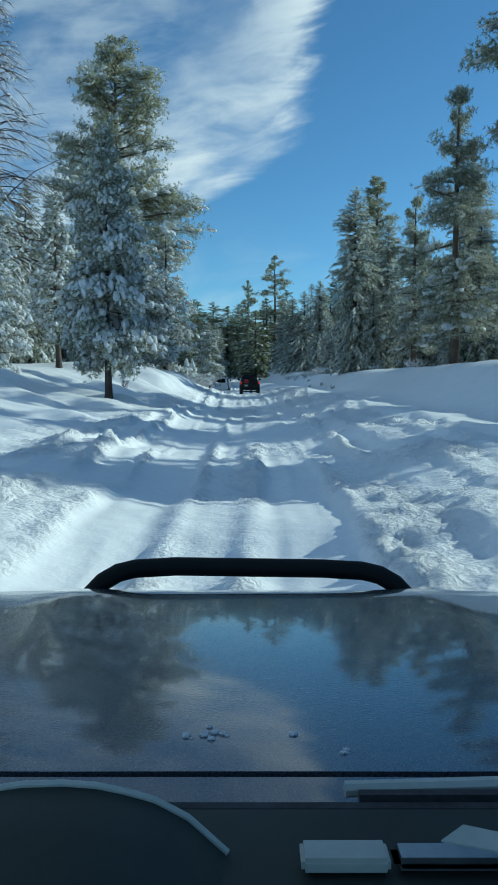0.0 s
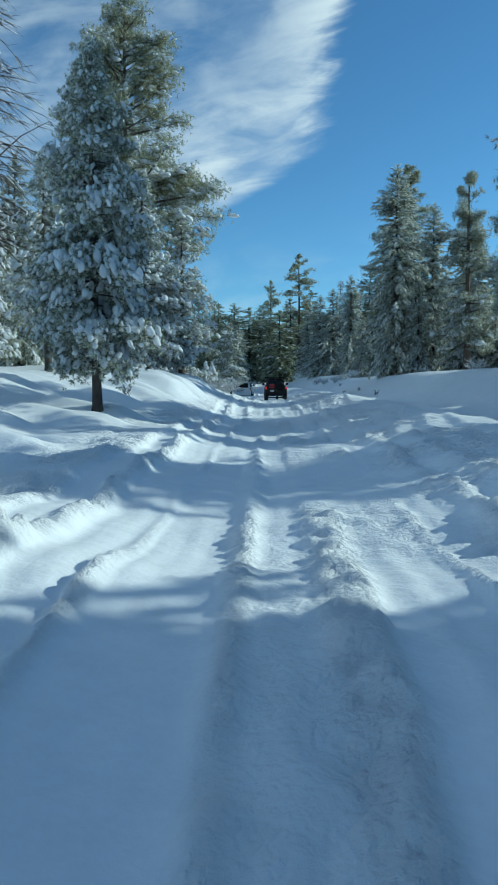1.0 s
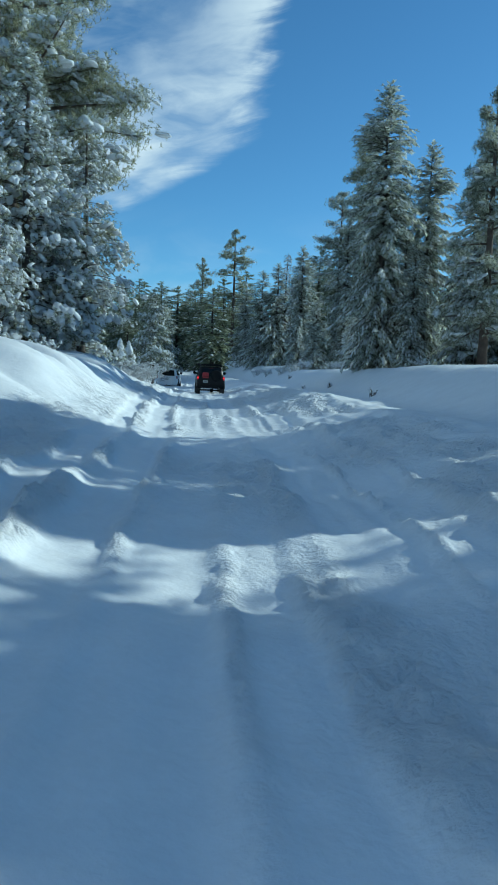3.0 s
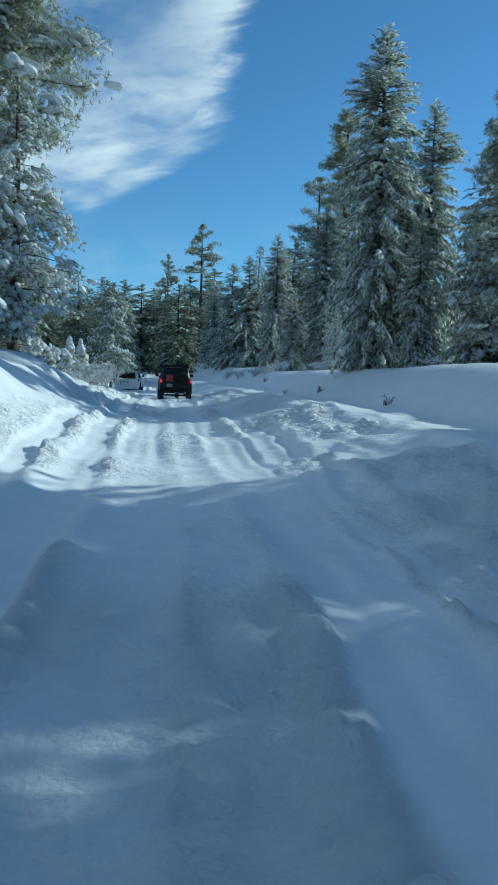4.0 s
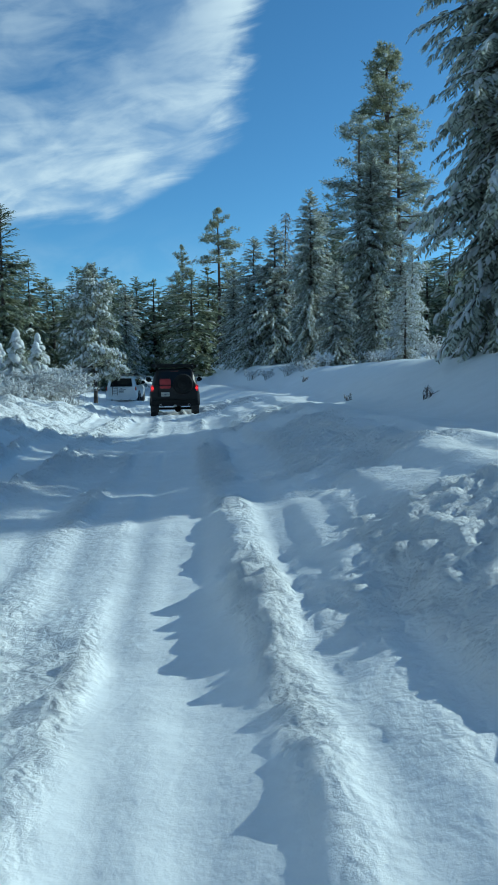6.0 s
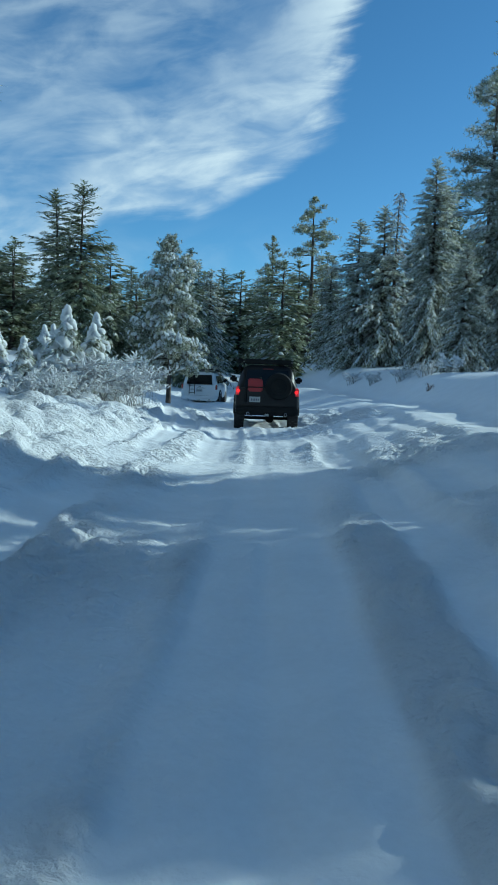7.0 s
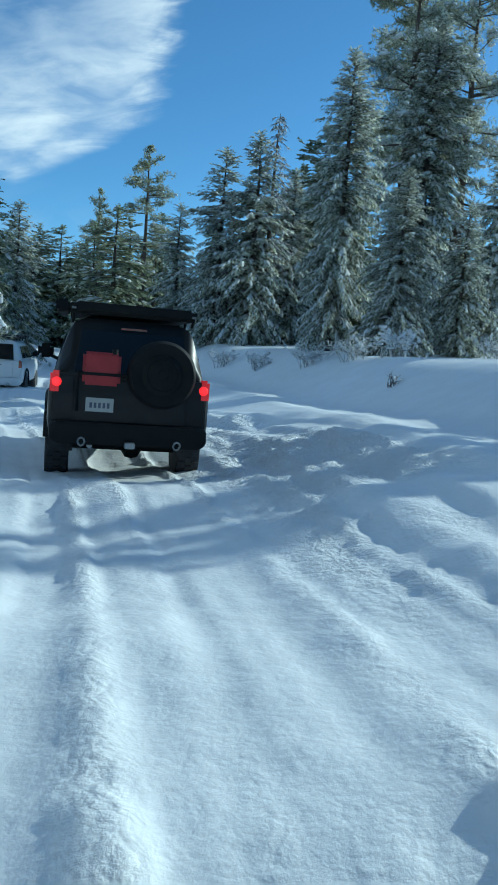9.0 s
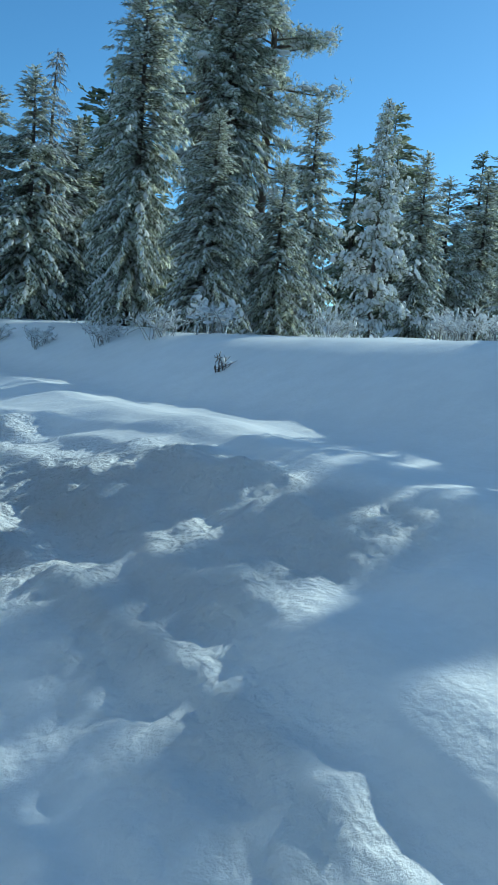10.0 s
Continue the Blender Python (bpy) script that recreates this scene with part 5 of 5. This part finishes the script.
# ---- the car that the view starts from ----
def build_front_car():
    """Bonnet, front bar, scuttle, wipers and dashboard top of a car."""
    car = thing("car_front", pose(0, 0, 0, 0, 0, 0), "dark blue-grey car front with black tubular bar and dashboard", "car", "convoy")

    def bonnet_z(x, y):
        s = (y - 0.80) / 1.05
        return 1.126 - 0.092 * s ** 1.5 - 0.004 * (abs(x) / 0.8) ** 2.2 - 0.10 * max(0.0, s - 0.93) ** 1.2 + 0.006 * math.exp(-((abs(x) - 0.42) / 0.1) ** 2)

    bm = bmesh.new()
    xs, ys = np.linspace(-0.94, 0.94, 45), np.concatenate([np.linspace(0.80, 1.78, 24), np.linspace(1.80, 1.92, 8)])
    top = [[bm.verts.new((x, y + 0.006 * (1 - (x / 0.94) ** 2), bonnet_z(x, y))) for x in xs] for y in ys]
    low_ = [[bm.verts.new((x, y + 0.006 * (1 - (x / 0.94) ** 2), bonnet_z(x, y) - 0.03)) for x in xs] for y in ys]
    for rows, flip in ((top, False), (low_, True)):
        for r, s in zip(rows, rows[1:]):
            for k in range(len(xs) - 1):
                q = (r[k], r[k + 1], s[k + 1], s[k])
                bm.faces.new(q[::-1] if flip else q)
    for a, b in ((top[0], low_[0]), (top[-1], low_[-1]), ([r[0] for r in top], [r[0] for r in low_]), ([r[-1] for r in top], [r[-1] for r in low_])):
        for k in range(len(a) - 1):
            bm.faces.new((a[k], a[k + 1], b[k + 1], b[k]))
    bmesh.ops.recalc_face_normals(bm, faces=bm.faces)
    bonnet = part("bonnet", bm, NAVY, car, "glossy dark blue-grey bonnet with reflections")
    chips = random.Random(3)
    for x, y, n in ((-0.053, 0.893, 10), (0.053, 0.900, 2), (0.11, 0.85, 3)):
        for k in range(n):
            px, py, r = x + chips.gauss(0, 0.0014 * n), y + chips.gauss(0, 0.0008 * n), chips.uniform(0.002, 0.005)
            bit = bmesh.new()
            bmesh.ops.create_icosphere(bit, subdivisions=1, radius=r, matrix=Matrix.Translation((px, py, bonnet_z(px, py) + 0.3 * r)) @ Matrix.Diagonal((1.4, 1.1, 0.7, 1)))
            part("snow_crumb", bit, CLUMP, bonnet)
    part("washer_jet", box(0.05, 0.04, 0.022, pose(-0.62, 1.06, bonnet_z(-0.62, 1.06) + 0.01)), PLASTIC, bonnet, bevel=0.006)
    # wings, front and underside
    wing = [(0.0, 0.42), (0.86, 0.42), (0.93, 0.55), (0.955, 0.85), (0.945, 0.97), (0.91, 1.02)]
    part("front_body", loft([[(x * k, y, z - d) for x, z in wing] + [(-x * k, y, z - d) for x, z in reversed(wing)] for y, k, d in ((0.55, 1.0, 0.0), (1.3, 1.0, 0.02), (1.7, 0.985, 0.04), (1.86, 0.95, 0.07), (1.93, 0.86, 0.10))]), NAVY, car, bevel=0.015)
    part("bumper", loft([ring([(0.80, 0.42), (0.90, 0.48), (0.90, 0.66), (0.80, 0.70)], y, k) for y, k in ((1.80, 1.0), (2.02, 0.98), (2.12, 0.86))]), PLASTIC, car, bevel=0.02)
    side_ = [(0.462, 2.00, 0.62), (0.458, 2.02, 0.88), (0.445, 2.03, 0.935), (0.425, 2.04, 0.972), (0.395, 2.05, 1.003), (0.355, 2.06, 1.025), (0.31, 2.07, 1.034), (0.20, 2.08, 1.038)]
    hoop = [(-x, y, z + 0.002) for x, y, z in side_] + [(x, y, z - 0.004) for x, y, z in reversed(side_)]
    bar = part("front_bar", tube(hoop, 0.0255, 14), PLASTIC, car, "black tubular front bar")
    for x in (-0.27, 0.0, 0.26):
        lamp = part("spot_lamp", lathe([(0.001, -0.06), (0.045, -0.05), (0.055, 0.0), (0.055, 0.05), (0.001, 0.055)], 18), PLASTIC, bar)
        lamp.matrix_basis = pose(x, 2.06, 0.905, 0, 0, 90)
    part("scuttle", loft([[(-0.80, 0.70, 1.10), (0.80, 0.70, 1.10), (0.80, 0.70, 1.125), (-0.80, 0.70, 1.125)], [(-0.83, 0.79, 1.105), (0.83, 0.79, 1.105), (0.83, 0.79, 1.128), (-0.83, 0.79, 1.128)]]), NAVY, car)
    for x0, x1, y0, y1 in ((0.095, 0.70, 0.735, 0.73),):
        arm = part("wiper", tube([(x0, y0, 1.145), ((x0 + x1) / 2, (y0 + y1) / 2 + 0.01, 1.15), (x1, y1, 1.145)], 0.008, 8), CREAM, car)
        part("wiper_blade", box(abs(x1 - x0) * 0.96, 0.010, 0.018, pose((x0 + x1) / 2, (y0 + y1) / 2 - 0.014, 1.142)), RUBBER, arm)
    # dashboard under the eye
    dash = part("dashboard", loft([[(-0.72, 0.26, 1.02), (0.72, 0.26, 1.02), (0.72, 0.26, 1.135), (-0.72, 0.26, 1.135)], [(-0.73, 0.34, 1.02), (0.73, 0.34, 1.02), (0.73, 0.34, 1.175), (-0.73, 0.34, 1.175)],
                                   [(-0.75, 0.55, 1.02), (0.75, 0.55, 1.02), (0.75, 0.55, 1.165), (-0.75, 0.55, 1.165)], [(-0.76, 0.69, 1.06), (0.76, 0.69, 1.06), (0.76, 0.69, 1.155), (-0.76, 0.69, 1.155)]]), DASH, car, "black dashboard top", bevel=0.01)
    arch = [(-0.46, 1.160), (-0.38, 1.185), (-0.30, 1.203), (-0.216, 1.216), (-0.184, 1.221), (-0.151, 1.222), (-0.124, 1.220), (-0.101, 1.215), (-0.077, 1.208), (-0.050, 1.193), (-0.018, 1.163)]
    hood = part("instrument_hood", loft([[(x, y, z - d) for x, z in arch] + [(x, y, 1.14) for x, z in reversed(arch)] for y, d in ((0.48, 0.016), (0.54, 0.004), (0.60, 0.0), (0.612, 0.008))]), DASH, dash)
    # the pale arc is a reflection, put in as a pale tube
    part("reflected_arc", tube([(x, 0.602, z + 0.001) for x, z in arch], 0.0032, 8), CREAM, hood, "pale reflected arc along the instrument hood, built as a tube")
    part("vent", box(0.070, 0.030, 0.012, pose(0.076, 0.585, 1.172)), CREAM, dash, "pale air vent on the dashboard", bevel=0.003)
    part("vent_cover", box(0.30, 0.030, 0.011, pose(0.264, 0.585, 1.1715)), STEEL, dash, "grey cover on the dashboard", bevel=0.006)
    part("paper", loft([[(0.150, 0.575, 1.190), (0.170, 0.585, 1.197), (0.240, 0.575, 1.187), (0.215, 0.560, 1.186)], [(0.150, 0.575, 1.1915), (0.170, 0.585, 1.1985), (0.240, 0.575, 1.1885), (0.215, 0.560, 1.1875)]]), CREAM, dash, "white slip of paper on the dashboard")
    part("trim_strip", tube([(-0.30, 0.462, 1.205), (-0.15, 0.470, 1.2085), (-0.05, 0.480, 1.186)], 0.003, 6), CREAM, dash)
    part("windscreen_seal", tube([(-0.78, 0.66, 1.12), (-0.3, 0.705, 1.135), (0.3, 0.705, 1.135), (0.78, 0.66, 1.12)], 0.012, 8), RUBBER, car)
    for sx in (-1, 1):
        add_wheel(car, sx * 0.82, 1.25, 0.42)
    return car


build_front_car()
